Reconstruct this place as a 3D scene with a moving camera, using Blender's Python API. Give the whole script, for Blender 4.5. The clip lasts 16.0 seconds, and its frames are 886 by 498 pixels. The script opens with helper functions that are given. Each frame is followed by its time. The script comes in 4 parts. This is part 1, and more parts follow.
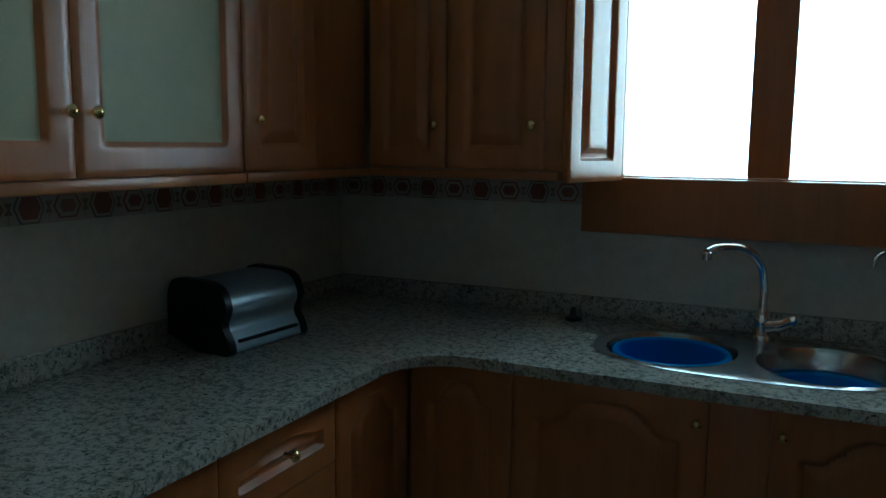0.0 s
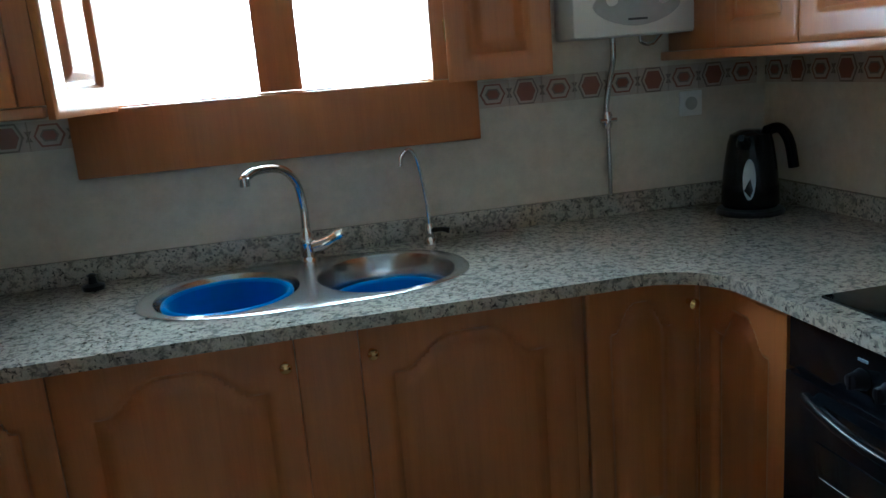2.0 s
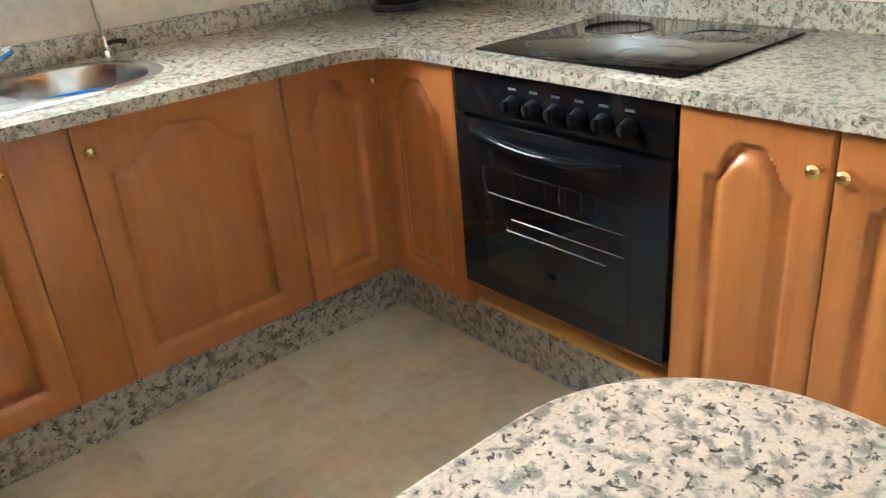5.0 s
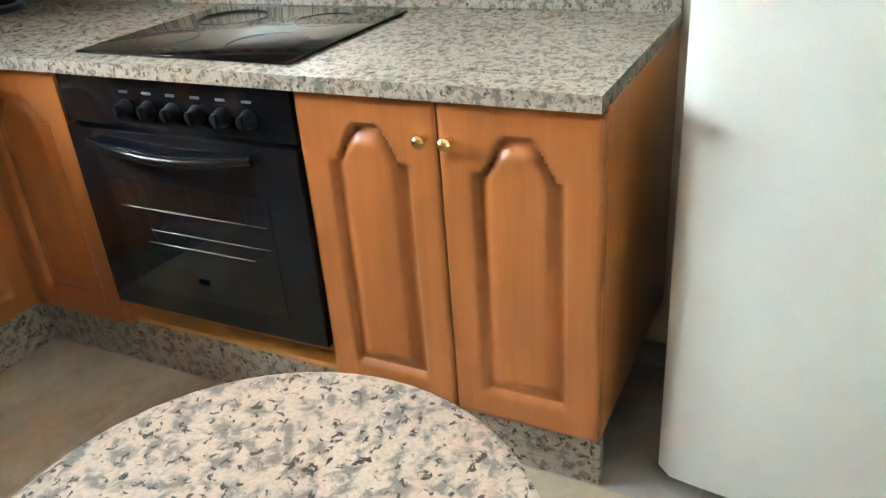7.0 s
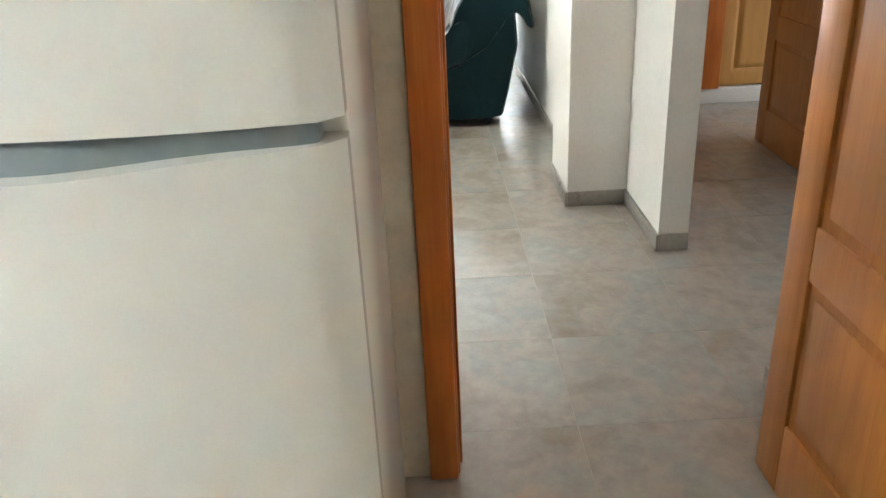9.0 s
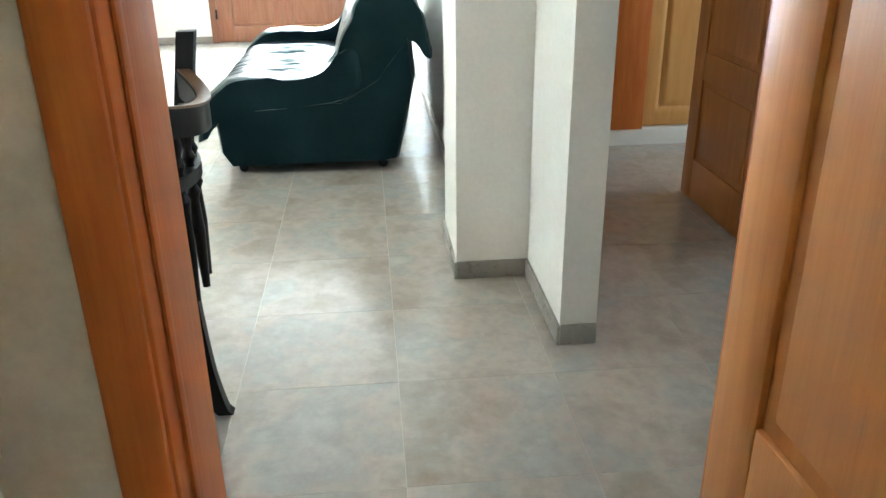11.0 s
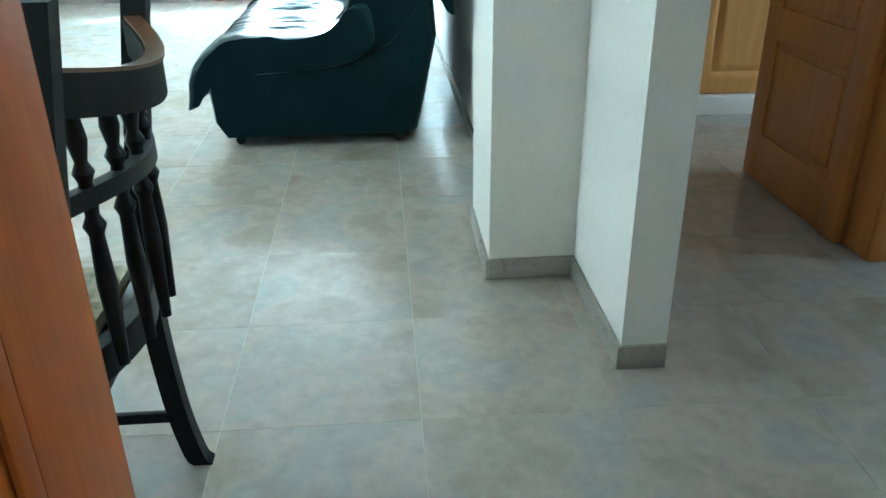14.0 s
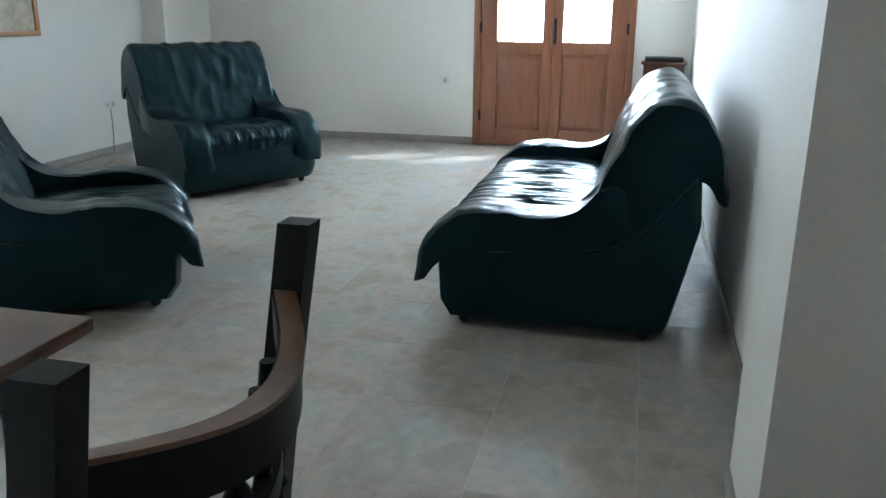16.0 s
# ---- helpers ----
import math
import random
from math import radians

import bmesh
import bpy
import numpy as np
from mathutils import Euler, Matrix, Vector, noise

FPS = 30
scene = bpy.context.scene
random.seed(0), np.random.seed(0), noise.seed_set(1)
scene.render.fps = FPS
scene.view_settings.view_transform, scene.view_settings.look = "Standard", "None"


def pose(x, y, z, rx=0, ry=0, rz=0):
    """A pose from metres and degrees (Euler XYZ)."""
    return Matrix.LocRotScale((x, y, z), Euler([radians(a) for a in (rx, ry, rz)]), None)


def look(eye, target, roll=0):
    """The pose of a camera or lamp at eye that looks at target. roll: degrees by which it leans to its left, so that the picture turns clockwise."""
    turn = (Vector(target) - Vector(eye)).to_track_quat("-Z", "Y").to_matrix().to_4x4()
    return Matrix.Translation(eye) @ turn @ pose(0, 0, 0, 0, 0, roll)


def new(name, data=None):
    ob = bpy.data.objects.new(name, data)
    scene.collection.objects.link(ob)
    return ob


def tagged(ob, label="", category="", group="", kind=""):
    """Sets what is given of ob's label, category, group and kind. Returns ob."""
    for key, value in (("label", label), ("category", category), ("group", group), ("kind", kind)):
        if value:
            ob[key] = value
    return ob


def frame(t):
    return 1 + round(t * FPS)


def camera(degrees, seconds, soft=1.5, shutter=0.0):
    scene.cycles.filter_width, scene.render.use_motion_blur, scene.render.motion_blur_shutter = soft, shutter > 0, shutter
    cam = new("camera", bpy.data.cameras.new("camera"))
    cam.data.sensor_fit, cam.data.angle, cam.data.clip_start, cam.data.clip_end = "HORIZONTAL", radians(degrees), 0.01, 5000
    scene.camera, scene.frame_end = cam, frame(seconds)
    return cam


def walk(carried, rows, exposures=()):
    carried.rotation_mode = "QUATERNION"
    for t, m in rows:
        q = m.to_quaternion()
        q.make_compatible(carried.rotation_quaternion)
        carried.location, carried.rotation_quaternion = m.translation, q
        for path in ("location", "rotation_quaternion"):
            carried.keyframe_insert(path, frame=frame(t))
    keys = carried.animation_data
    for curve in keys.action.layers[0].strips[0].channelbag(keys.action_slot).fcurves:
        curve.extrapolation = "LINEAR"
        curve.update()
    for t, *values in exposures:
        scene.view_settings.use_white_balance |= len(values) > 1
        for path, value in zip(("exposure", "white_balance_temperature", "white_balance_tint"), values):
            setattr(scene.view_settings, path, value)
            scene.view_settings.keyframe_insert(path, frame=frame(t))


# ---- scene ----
cam = camera(58.4, 16.0)
PATH = [
    (0, (-1.387, -2.589, 1.443), (-2.242, -0.8, 1.183), 0.5),
    (0.5, (-1.352, -2.464, 1.414), (-2.105, -0.628, 1.166), -0.8),
    (1, (-1.446, -2.367, 1.403), (-1.883, -0.442, 1.081), -1.5),
    (1.4, (-1.544, -2.296, 1.407), (-1.515, -0.336, 1.009), -3.0),
    (1.5, (-1.563, -2.287, 1.402), (-1.451, -0.333, 0.993), -3.6),
    (2, (-1.627, -2.318, 1.389), (-1.206, -0.416, 0.936), -4.7),
    (2.5, (-1.714, -2.411, 1.375), (-0.993, -0.609, 0.891), -3.3),
    (3, (-1.841, -2.393, 1.366), (-0.847, -0.729, 0.874), -1.5),
    (3.2, (-1.929, -2.343, 1.371), (-0.873, -0.72, 0.873), -1.6),
    (5.3, (-1.922, -2.511, 1.262), (-0.762, -1.147, 0.372), -6.1),
    (5.5, (-1.909, -2.516, 1.265), (-0.688, -1.209, 0.371), -6.2),
    (6, (-1.879, -2.535, 1.268), (-0.538, -1.367, 0.353), -6.5),
    (6.5, (-1.856, -2.556, 1.261), (-0.4, -1.547, 0.333), -5.8),
    (7, (-1.824, -2.577, 1.254), (-0.257, -1.744, 0.332), -4.6),
    (7.5, (-1.771, -2.618, 1.251), (-0.071, -2.076, 0.348), -3.2),
    (8, (-1.76, -2.7, 1.297), (0.006, -2.512, 0.37), -3.4),
    (8.5, (-1.597, -2.843, 1.312), (0.207, -2.803, 0.448), -4.0),
    (9, (-1.416, -3.029, 1.362), (0.408, -3.046, 0.541), -2.7),
    (9.5, (-1.246, -3.114, 1.409), (0.597, -3.27, 0.648), -1.7),
    (9.7, (-1.18, -3.135, 1.41), (0.665, -3.34, 0.67), -1.4),
    (11.8, (-0.542, -3.422, 1.212), (1.243, -3.48, 0.311), -1.1),
    (12, (-0.524, -3.415, 1.189), (1.21, -3.475, 0.195), -1.0),
    (12.5, (-0.49, -3.416, 1.11), (1.128, -3.477, -0.064), -1.3),
    (13, (-0.447, -3.409, 1.134), (1.139, -3.499, -0.082), -1.1),
    (13.5, (-0.348, -3.368, 1.169), (1.291, -3.482, 0.027), -1.1),
    (14, (-0.215, -3.335, 1.19), (1.583, -3.47, 0.325), -0.6),
    (14.5, (-0.055, -3.393, 1.271), (1.811, -3.394, 0.551), 0.5),
    (15, (0.081, -3.417, 1.309), (1.981, -3.27, 0.703), 0.2),
    (15.5, (0.225, -3.382, 1.307), (2.116, -3.104, 0.719), -0.5),
    (16, (0.356, -3.325, 1.301), (2.217, -2.869, 0.726), 0.4),
]
EXPOSURES = [(0.0, -0.95, 4100, -22), (0.5, -1.15, 4000, -22), (1.0, 0.0, 4300, -14), (1.5, 0.6, 4400, -12), (2.0, 0.9, 4500, -9), (3.2, 2.3, 5000, -4), (5.3, 2.75, 5700, 1), (7.0, 2.6, 5700, 2), (8.5, 2.3, 6000, 5), (9.5, 2.4, 6400, 10), (12.0, 2.5, 5600, -4), (12.5, 2.75, 5900, 1), (13.0, 2.9, 5900, 0), (13.5, 2.6, 5500, -4), (14.5, 1.4, 4600, -17), (15.0, 0.85, 4400, -16), (15.5, 0.7, 4600, -9), (16.0, 0.7, 5400, 4)]
walk(cam, [(t, look(eye, target, roll)) for t, eye, target, roll in PATH], EXPOSURES)

# ---- light ----
world = bpy.data.worlds.new("sky")
scene.world = world
world.use_nodes = True
wn = world.node_tree.nodes
sky = wn.new("ShaderNodeTexSky")
sky.sky_type, sky.sun_disc = "NISHITA", False
sky.sun_elevation, sky.sun_rotation = radians(44), radians(135)
world.node_tree.links.new(sky.outputs[0], wn["Background"].inputs[0])
wn["Background"].inputs[1].default_value = 0.12
sun = new("sun", bpy.data.lights.new("sun", "SUN"))
sun.data.energy, sun.data.angle, sun.data.color = 4.5, radians(0.5), (1, 0.94, 0.84)
sun.matrix_world = look((13.4, -7.9, 9), (7.4, -1.3, 0))


def area_light(name, eye, target, w, h, power, color=(0.86, 0.94, 1.0)):
    lamp = new(name, bpy.data.lights.new(name, "AREA"))
    lamp.data.shape, lamp.data.size, lamp.data.size_y = "RECTANGLE", w, h
    lamp.data.energy, lamp.data.color = power, color
    lamp.matrix_world = look(eye, target)
    return lamp


area_light("kitchen_window_light", (-1.54, 0.22, 1.75), (-1.54, -1.5, 1.25), 0.95, 0.75, 11)
area_light("garden_door_light", (8.44, -2.45, 1.5), (5.5, -2.4, 0.6), 1.0, 1.0, 75)
area_light("living_window_light", (3.1, 1.55, 1.5), (3.6, -1.2, 0.6), 1.3, 1.4, 6)
# added fill lamps that brighten passage and bedroom; no source is known there
area_light("passage_window_light", (1.3, -7.9, 1.5), (1.3, -5.0, 0.4), 0.9, 1.1, 3.5)
area_light("bedroom_window_light", (2.8, -7.9, 1.5), (2.8, -5.0, 0.4), 0.9, 1.1, 7)

# ---- materials ----


def nodes_of(name, rough=0.5, metal=0.0):
    m = bpy.data.materials.new(name)
    m.use_nodes = True
    n = m.node_tree.nodes
    b = n["Principled BSDF"]
    b.inputs["Roughness"].default_value, b.inputs["Metallic"].default_value = rough, metal
    return m, n, m.node_tree.links, b


def ramp_of(n, stops):
    r = n.new("ShaderNodeValToRGB")
    e = r.color_ramp.elements
    while len(e) < len(stops):
        e.new(0.5)
    for el, (p, c) in zip(e, stops):
        el.position, el.color = p, (*c, 1)
    return r


def coords(n, links, scale=(1, 1, 1), kind="Object"):
    tc, mp = n.new("ShaderNodeTexCoord"), n.new("ShaderNodeMapping")
    mp.inputs["Scale"].default_value = scale
    links.new(tc.outputs[kind], mp.inputs[0])
    return mp.outputs[0]


def noise_of(n, links, vec, scale, detail=4, rough=0.55, distort=0.0):
    t = n.new("ShaderNodeTexNoise")
    t.inputs["Scale"].default_value, t.inputs["Detail"].default_value = scale, detail
    t.inputs["Roughness"].default_value, t.inputs["Distortion"].default_value = rough, distort
    links.new(vec, t.inputs["Vector"])
    return t.outputs["Fac"]


def bump_of(n, links, b, height, strength, dist):
    bp = n.new("ShaderNodeBump")
    bp.inputs["Strength"].default_value, bp.inputs["Distance"].default_value = strength, dist
    links.new(height, bp.inputs["Height"])
    links.new(bp.outputs[0], b.inputs["Normal"])


def mix_of(n, links, fac, a, b, mode="MIX"):
    mx = n.new("ShaderNodeMix")
    mx.data_type, mx.blend_type = "RGBA", mode
    for sock, v in ((mx.inputs[0], fac), (mx.inputs[6], a), (mx.inputs[7], b)):
        if isinstance(v, (int, float)):
            sock.default_value = v
        elif isinstance(v, tuple):
            sock.default_value = (*v, 1)
        else:
            links.new(v, sock)
    return mx.outputs[2]


def plain(name, color, rough=0.5, metal=0.0, grain=0.06, scale=30, bump=0.05, coat=0.0, spec=0.5):
    m, n, links, b = nodes_of(name, rough, metal)
    f = noise_of(n, links, coords(n, links), scale, 5)
    lo = tuple(c * (1 - grain) for c in color)
    hi = tuple(min(1, c * (1 + grain)) for c in color)
    r = ramp_of(n, [(0.3, lo), (0.7, hi)])
    links.new(f, r.inputs[0])
    f2 = noise_of(n, links, coords(n, links), 2.3, 3)
    r2 = ramp_of(n, [(0.3, (1 - grain,) * 3), (0.7, (1, 1, 1))])
    links.new(f2, r2.inputs[0])
    links.new(mix_of(n, links, 1.0, r.outputs[0], r2.outputs[0], "MULTIPLY"), b.inputs["Base Color"])
    b.inputs["Coat Weight"].default_value = coat
    b.inputs["Specular IOR Level"].default_value = spec
    if bump:
        bump_of(n, links, b, f, bump, 0.002)
    return m


def wood(name, dark, light, rough=0.35, scale=(14, 14, 1.2), coat=0.25, spec=0.5):
    m, n, links, b = nodes_of(name, rough)
    b.inputs["Specular IOR Level"].default_value = spec
    oi = n.new("ShaderNodeObjectInfo")
    add = n.new("ShaderNodeVectorMath")
    links.new(coords(n, links, scale), add.inputs[0])
    links.new(oi.outputs["Random"], add.inputs[1])
    f = noise_of(n, links, add.outputs[0], 2.2, 6, 0.6, 0.7)
    fine = noise_of(n, links, coords(n, links, (220, 220, 5)), 1.0, 3)
    r = ramp_of(n, [(0.25, dark), (0.5, tuple((a + c) / 2 for a, c in zip(dark, light))), (0.75, light)])
    links.new(f, r.inputs[0])
    r2 = ramp_of(n, [(0.3, (0.78, 0.74, 0.7)), (0.6, (1, 1, 1))])
    links.new(fine, r2.inputs[0])
    links.new(mix_of(n, links, 0.35, r.outputs[0], r2.outputs[0], "MULTIPLY"), b.inputs["Base Color"])
    b.inputs["Coat Weight"].default_value, b.inputs["Coat Roughness"].default_value = coat, 0.2
    bump_of(n, links, b, fine, 0.08, 0.001)
    return m


def granite(name, cream, grey, dark, size, rough=0.16):
    m, n, links, b = nodes_of(name, rough)
    v = coords(n, links)
    big = noise_of(n, links, v, size, 5, 0.62, 0.4)
    r = ramp_of(n, [(0.40, grey), (0.475, tuple((a + 2 * c) / 3 for a, c in zip(grey, cream))), (0.53, cream)])
    links.new(big, r.inputs[0])
    speck = noise_of(n, links, v, size * 1.9, 3, 0.6, 0.6)
    r2 = ramp_of(n, [(0.585, (0, 0, 0)), (0.63, (1, 1, 1))])
    links.new(speck, r2.inputs[0])
    fine = noise_of(n, links, v, size * 4, 2)
    r3 = ramp_of(n, [(0.3, (0.72, 0.72, 0.72)), (0.62, (1, 1, 1))])
    links.new(fine, r3.inputs[0])
    c1 = mix_of(n, links, r2.outputs[0], r.outputs[0], dark)
    links.new(mix_of(n, links, 0.7, c1, r3.outputs[0], "MULTIPLY"), b.inputs["Base Color"])
    bump_of(n, links, b, fine, 0.03, 0.0005)
    return m


def stone_tile(name, stops, rough, scale):
    m, n, links, b = nodes_of(name, rough)
    oi = n.new("ShaderNodeObjectInfo")
    tc = n.new("ShaderNodeTexCoord")
    add, sc = n.new("ShaderNodeVectorMath"), n.new("ShaderNodeVectorMath")
    sc.operation = "SCALE"
    sc.inputs["Scale"].default_value = 37.0
    links.new(oi.outputs["Random"], sc.inputs[0])
    links.new(tc.outputs["Object"], add.inputs[0])
    links.new(sc.outputs[0], add.inputs[1])
    f = noise_of(n, links, add.outputs[0], scale, 8, 0.62, 0.15)
    r = ramp_of(n, stops)
    links.new(f, r.inputs[0])
    f2 = noise_of(n, links, add.outputs[0], scale * 6, 5, 0.7)
    r2 = ramp_of(n, [(0.35, (0.86, 0.86, 0.86)), (0.6, (1, 1, 1))])
    links.new(f2, r2.inputs[0])
    links.new(mix_of(n, links, 0.8, r.outputs[0], r2.outputs[0], "MULTIPLY"), b.inputs["Base Color"])
    r3 = ramp_of(n, [(0.3, (rough * 0.75,) * 3), (0.7, (rough * 1.4,) * 3)])
    links.new(f2, r3.inputs[0])
    links.new(r3.outputs[0], b.inputs["Roughness"])
    bump_of(n, links, b, f2, 0.015, 0.001)
    return m


def leather(name):
    m, n, links, b = nodes_of(name, 0.28)
    b.inputs["Specular IOR Level"].default_value = 0.36
    b.inputs["Specular Tint"].default_value = (0.45, 0.9, 1.0, 1)
    v = coords(n, links)
    f = noise_of(n, links, v, 9, 4)
    r = ramp_of(n, [(0.3, (0.002, 0.005, 0.007)), (0.7, (0.004, 0.010, 0.013))])
    links.new(f, r.inputs[0])
    links.new(r.outputs[0], b.inputs["Base Color"])
    vo = n.new("ShaderNodeTexVoronoi")
    vo.inputs["Scale"].default_value = 260
    links.new(v, vo.inputs["Vector"])
    crease = noise_of(n, links, coords(n, links, (1, 1, 1)), 16, 5, 0.6, 1.0)
    s = n.new("ShaderNodeMath")
    s.operation = "MULTIPLY_ADD"
    s.inputs[1].default_value = 0.06
    links.new(vo.outputs[0], s.inputs[0])
    links.new(crease, s.inputs[2])
    bump_of(n, links, b, s.outputs[0], 0.35, 0.008)
    return m


def glow(name, color, strength):
    m, n, links, b = nodes_of(name, 1.0)
    b.inputs["Base Color"].default_value = (*color, 1)
    b.inputs["Emission Color"].default_value = (*color, 1)
    b.inputs["Emission Strength"].default_value = strength
    return m


def glass(name):
    m, n, links, b = nodes_of(name, 0.02)
    b.inputs["Transmission Weight"].default_value = 1.0
    b.inputs["IOR"].default_value = 1.1
    return m


M_CAB = wood("cherry_wood", (0.37, 0.125, 0.030), (0.45, 0.162, 0.041))
M_JAMB = wood("pine_jamb_wood", (0.40, 0.095, 0.014), (0.54, 0.165, 0.030), 0.5, coat=0.0, spec=0.3)
M_LEAF = wood("door_leaf_wood", (0.45, 0.160, 0.030), (0.58, 0.235, 0.052), 0.42, coat=0.05, spec=0.4)
M_YELLOW = wood("wardrobe_wood", (0.5, 0.25, 0.06), (0.62, 0.33, 0.10), 0.35)
M_GDOOR = wood("garden_door_wood", (0.20, 0.075, 0.035), (0.29, 0.12, 0.06), 0.4)
M_DARKWOOD = wood("black_stained_wood", (0.005, 0.005, 0.005), (0.012, 0.010, 0.009), 0.38, coat=0.0, spec=0.18)
M_RAIL = wood("brown_rail_wood", (0.10, 0.05, 0.025), (0.18, 0.09, 0.045), 0.3)
M_TABLEWOOD = wood("table_wood", (0.055, 0.022, 0.012), (0.10, 0.04, 0.02), 0.22, (1.2, 14, 14))
M_GRANITE = granite("counter_granite", (0.46, 0.41, 0.33), (0.21, 0.195, 0.165), (0.07, 0.063, 0.055), 62)
M_GRANITE2 = granite("table_granite", (0.55, 0.44, 0.35), (0.22, 0.205, 0.175), (0.045, 0.04, 0.035), 74, 0.3)
M_PLINTH = granite("plinth_granite", (0.44, 0.39, 0.32), (0.17, 0.16, 0.14), (0.04, 0.036, 0.03), 38, 0.3)
M_WALL = plain("white_paint", (0.80, 0.78, 0.73), 0.7, grain=0.03, scale=60)
M_WTILE = stone_tile("beige_wall_tile", [(0.25, (0.56, 0.47, 0.36)), (0.5, (0.63, 0.55, 0.43)), (0.75, (0.68, 0.61, 0.50))], 0.2, 3.5)
M_FLOORT = stone_tile("grey_floor_tile", [(0.25, (0.34, 0.28, 0.22)), (0.42, (0.40, 0.36, 0.31)), (0.5, (0.47, 0.41, 0.36)), (0.58, (0.40, 0.39, 0.36)), (0.75, (0.50, 0.47, 0.43))], 0.14, 3.2)
M_KFLOORT = stone_tile("beige_floor_tile", [(0.25, (0.38, 0.31, 0.21)), (0.45, (0.50, 0.42, 0.30)), (0.75, (0.58, 0.50, 0.37))], 0.13, 4.0)
M_GROUT = plain("pale_grout", (0.46, 0.43, 0.38), 0.5)
M_SKIRT = stone_tile("skirting_tile", [(0.3, (0.29, 0.26, 0.23)), (0.7, (0.37, 0.34, 0.30))], 0.3, 6)
M_BORDER = plain("border_cream_glaze", (0.48, 0.38, 0.30), 0.15)
M_BORDER2 = plain("border_brown_glaze", (0.25, 0.105, 0.07), 0.15)
M_BORDER3 = plain("border_grey_glaze", (0.22, 0.16, 0.13), 0.15)
M_STEEL = plain("brushed_steel", (0.62, 0.62, 0.62), 0.22, 1.0, scale=80)
M_CHROME = plain("chrome", (0.8, 0.8, 0.8), 0.07, 1.0, 0.01, bump=0)
M_BRASS = plain("polished_brass", (0.83, 0.60, 0.25), 0.15, 1.0, 0.02, bump=0)
M_BLUE = plain("blue_plastic", (0.0, 0.13, 0.50), 0.32, grain=0.04)
M_BLUE2 = plain("light_blue_plastic", (0.01, 0.22, 0.62), 0.3, grain=0.04)
M_BLACK = plain("black_enamel", (0.006, 0.007, 0.009), 0.12, bump=0, spec=0.3)
M_OVENGLASS = plain("black_oven_glass", (0.004, 0.006, 0.007), 0.05, bump=0)
M_HOB = plain("black_hob_glass", (0.008, 0.009, 0.009), 0.04, bump=0)
M_BLACKPL = plain("black_plastic", (0.008, 0.008, 0.010), 0.35, spec=0.3)
M_SILVER = plain("silver_plastic", (0.35, 0.40, 0.44), 0.3, 0.6)
M_FRIDGE = plain("white_fridge_enamel", (0.62, 0.64, 0.61), 0.18, grain=0.02, scale=200, bump=0.02)
M_FRIDGEG = plain("grey_fridge_handle", (0.20, 0.245, 0.26), 0.35)
M_WHITEPL = plain("white_plastic", (0.75, 0.74, 0.70), 0.35, grain=0.02)
M_HEATER = plain("white_boiler_enamel", (0.72, 0.70, 0.63), 0.3, grain=0.02)
M_HPLATE = plain("grey_boiler_plate", (0.42, 0.42, 0.39), 0.35)
M_INK = plain("dark_print", (0.05, 0.05, 0.05), 0.5)
M_CREAM = plain("cream_panel_glass", (0.42, 0.36, 0.19), 0.5, grain=0.03)
M_LEATHER = leather("dark_teal_leather")
M_FABRIC = plain("floral_seat_fabric", (0.32, 0.27, 0.16), 0.9, grain=0.5, scale=45, bump=0.3)
M_FRAMEWOOD = wood("gilt_frame", (0.35, 0.15, 0.06), (0.5, 0.25, 0.1), 0.3)
M_PAPER = plain("picture_paper", (0.62, 0.55, 0.42), 0.7, grain=0.3, scale=12)
M_GLASS = glass("window_glass")
M_OUT = glow("bright_daylight_haze", (1.0, 0.98, 0.92), 9.0)
M_CABLE = plain("grey_cable", (0.2, 0.2, 0.2), 0.5)

# ---- mesh helpers ----


def box(bm, x0, x1, y0, y1, z0, z1, bevel=0.0):
    m = Matrix.Translation(((x0 + x1) / 2, (y0 + y1) / 2, (z0 + z1) / 2)) @ Matrix.Diagonal((abs(x1 - x0), abs(y1 - y0), abs(z1 - z0), 1))
    r = bmesh.ops.create_cube(bm, size=1, matrix=m)
    if bevel:
        edges = list({e for v in r["verts"] for e in v.link_edges})
        bmesh.ops.bevel(bm, geom=edges, offset=bevel, segments=2, affect="EDGES", profile=0.5)


def lathe(bm, prof, n=24, at=(0, 0, 0), axis="z"):
    rings = []
    for r, h in prof:
        ring = []
        for i in range(n):
            a = 2 * math.pi * i / n
            p = (r * math.cos(a), r * math.sin(a), h)
            if axis == "y":
                p = (p[0], -p[2], p[1])
            elif axis == "x":
                p = (-p[2], p[0], p[1])
            ring.append(bm.verts.new(Vector(p) + Vector(at)))
        rings.append(ring)
    for a, c in zip(rings, rings[1:]):
        for i in range(n):
            bm.faces.new((a[i], a[(i + 1) % n], c[(i + 1) % n], c[i]))
    bm.faces.new(list(reversed(rings[0])))
    bm.faces.new(rings[-1])


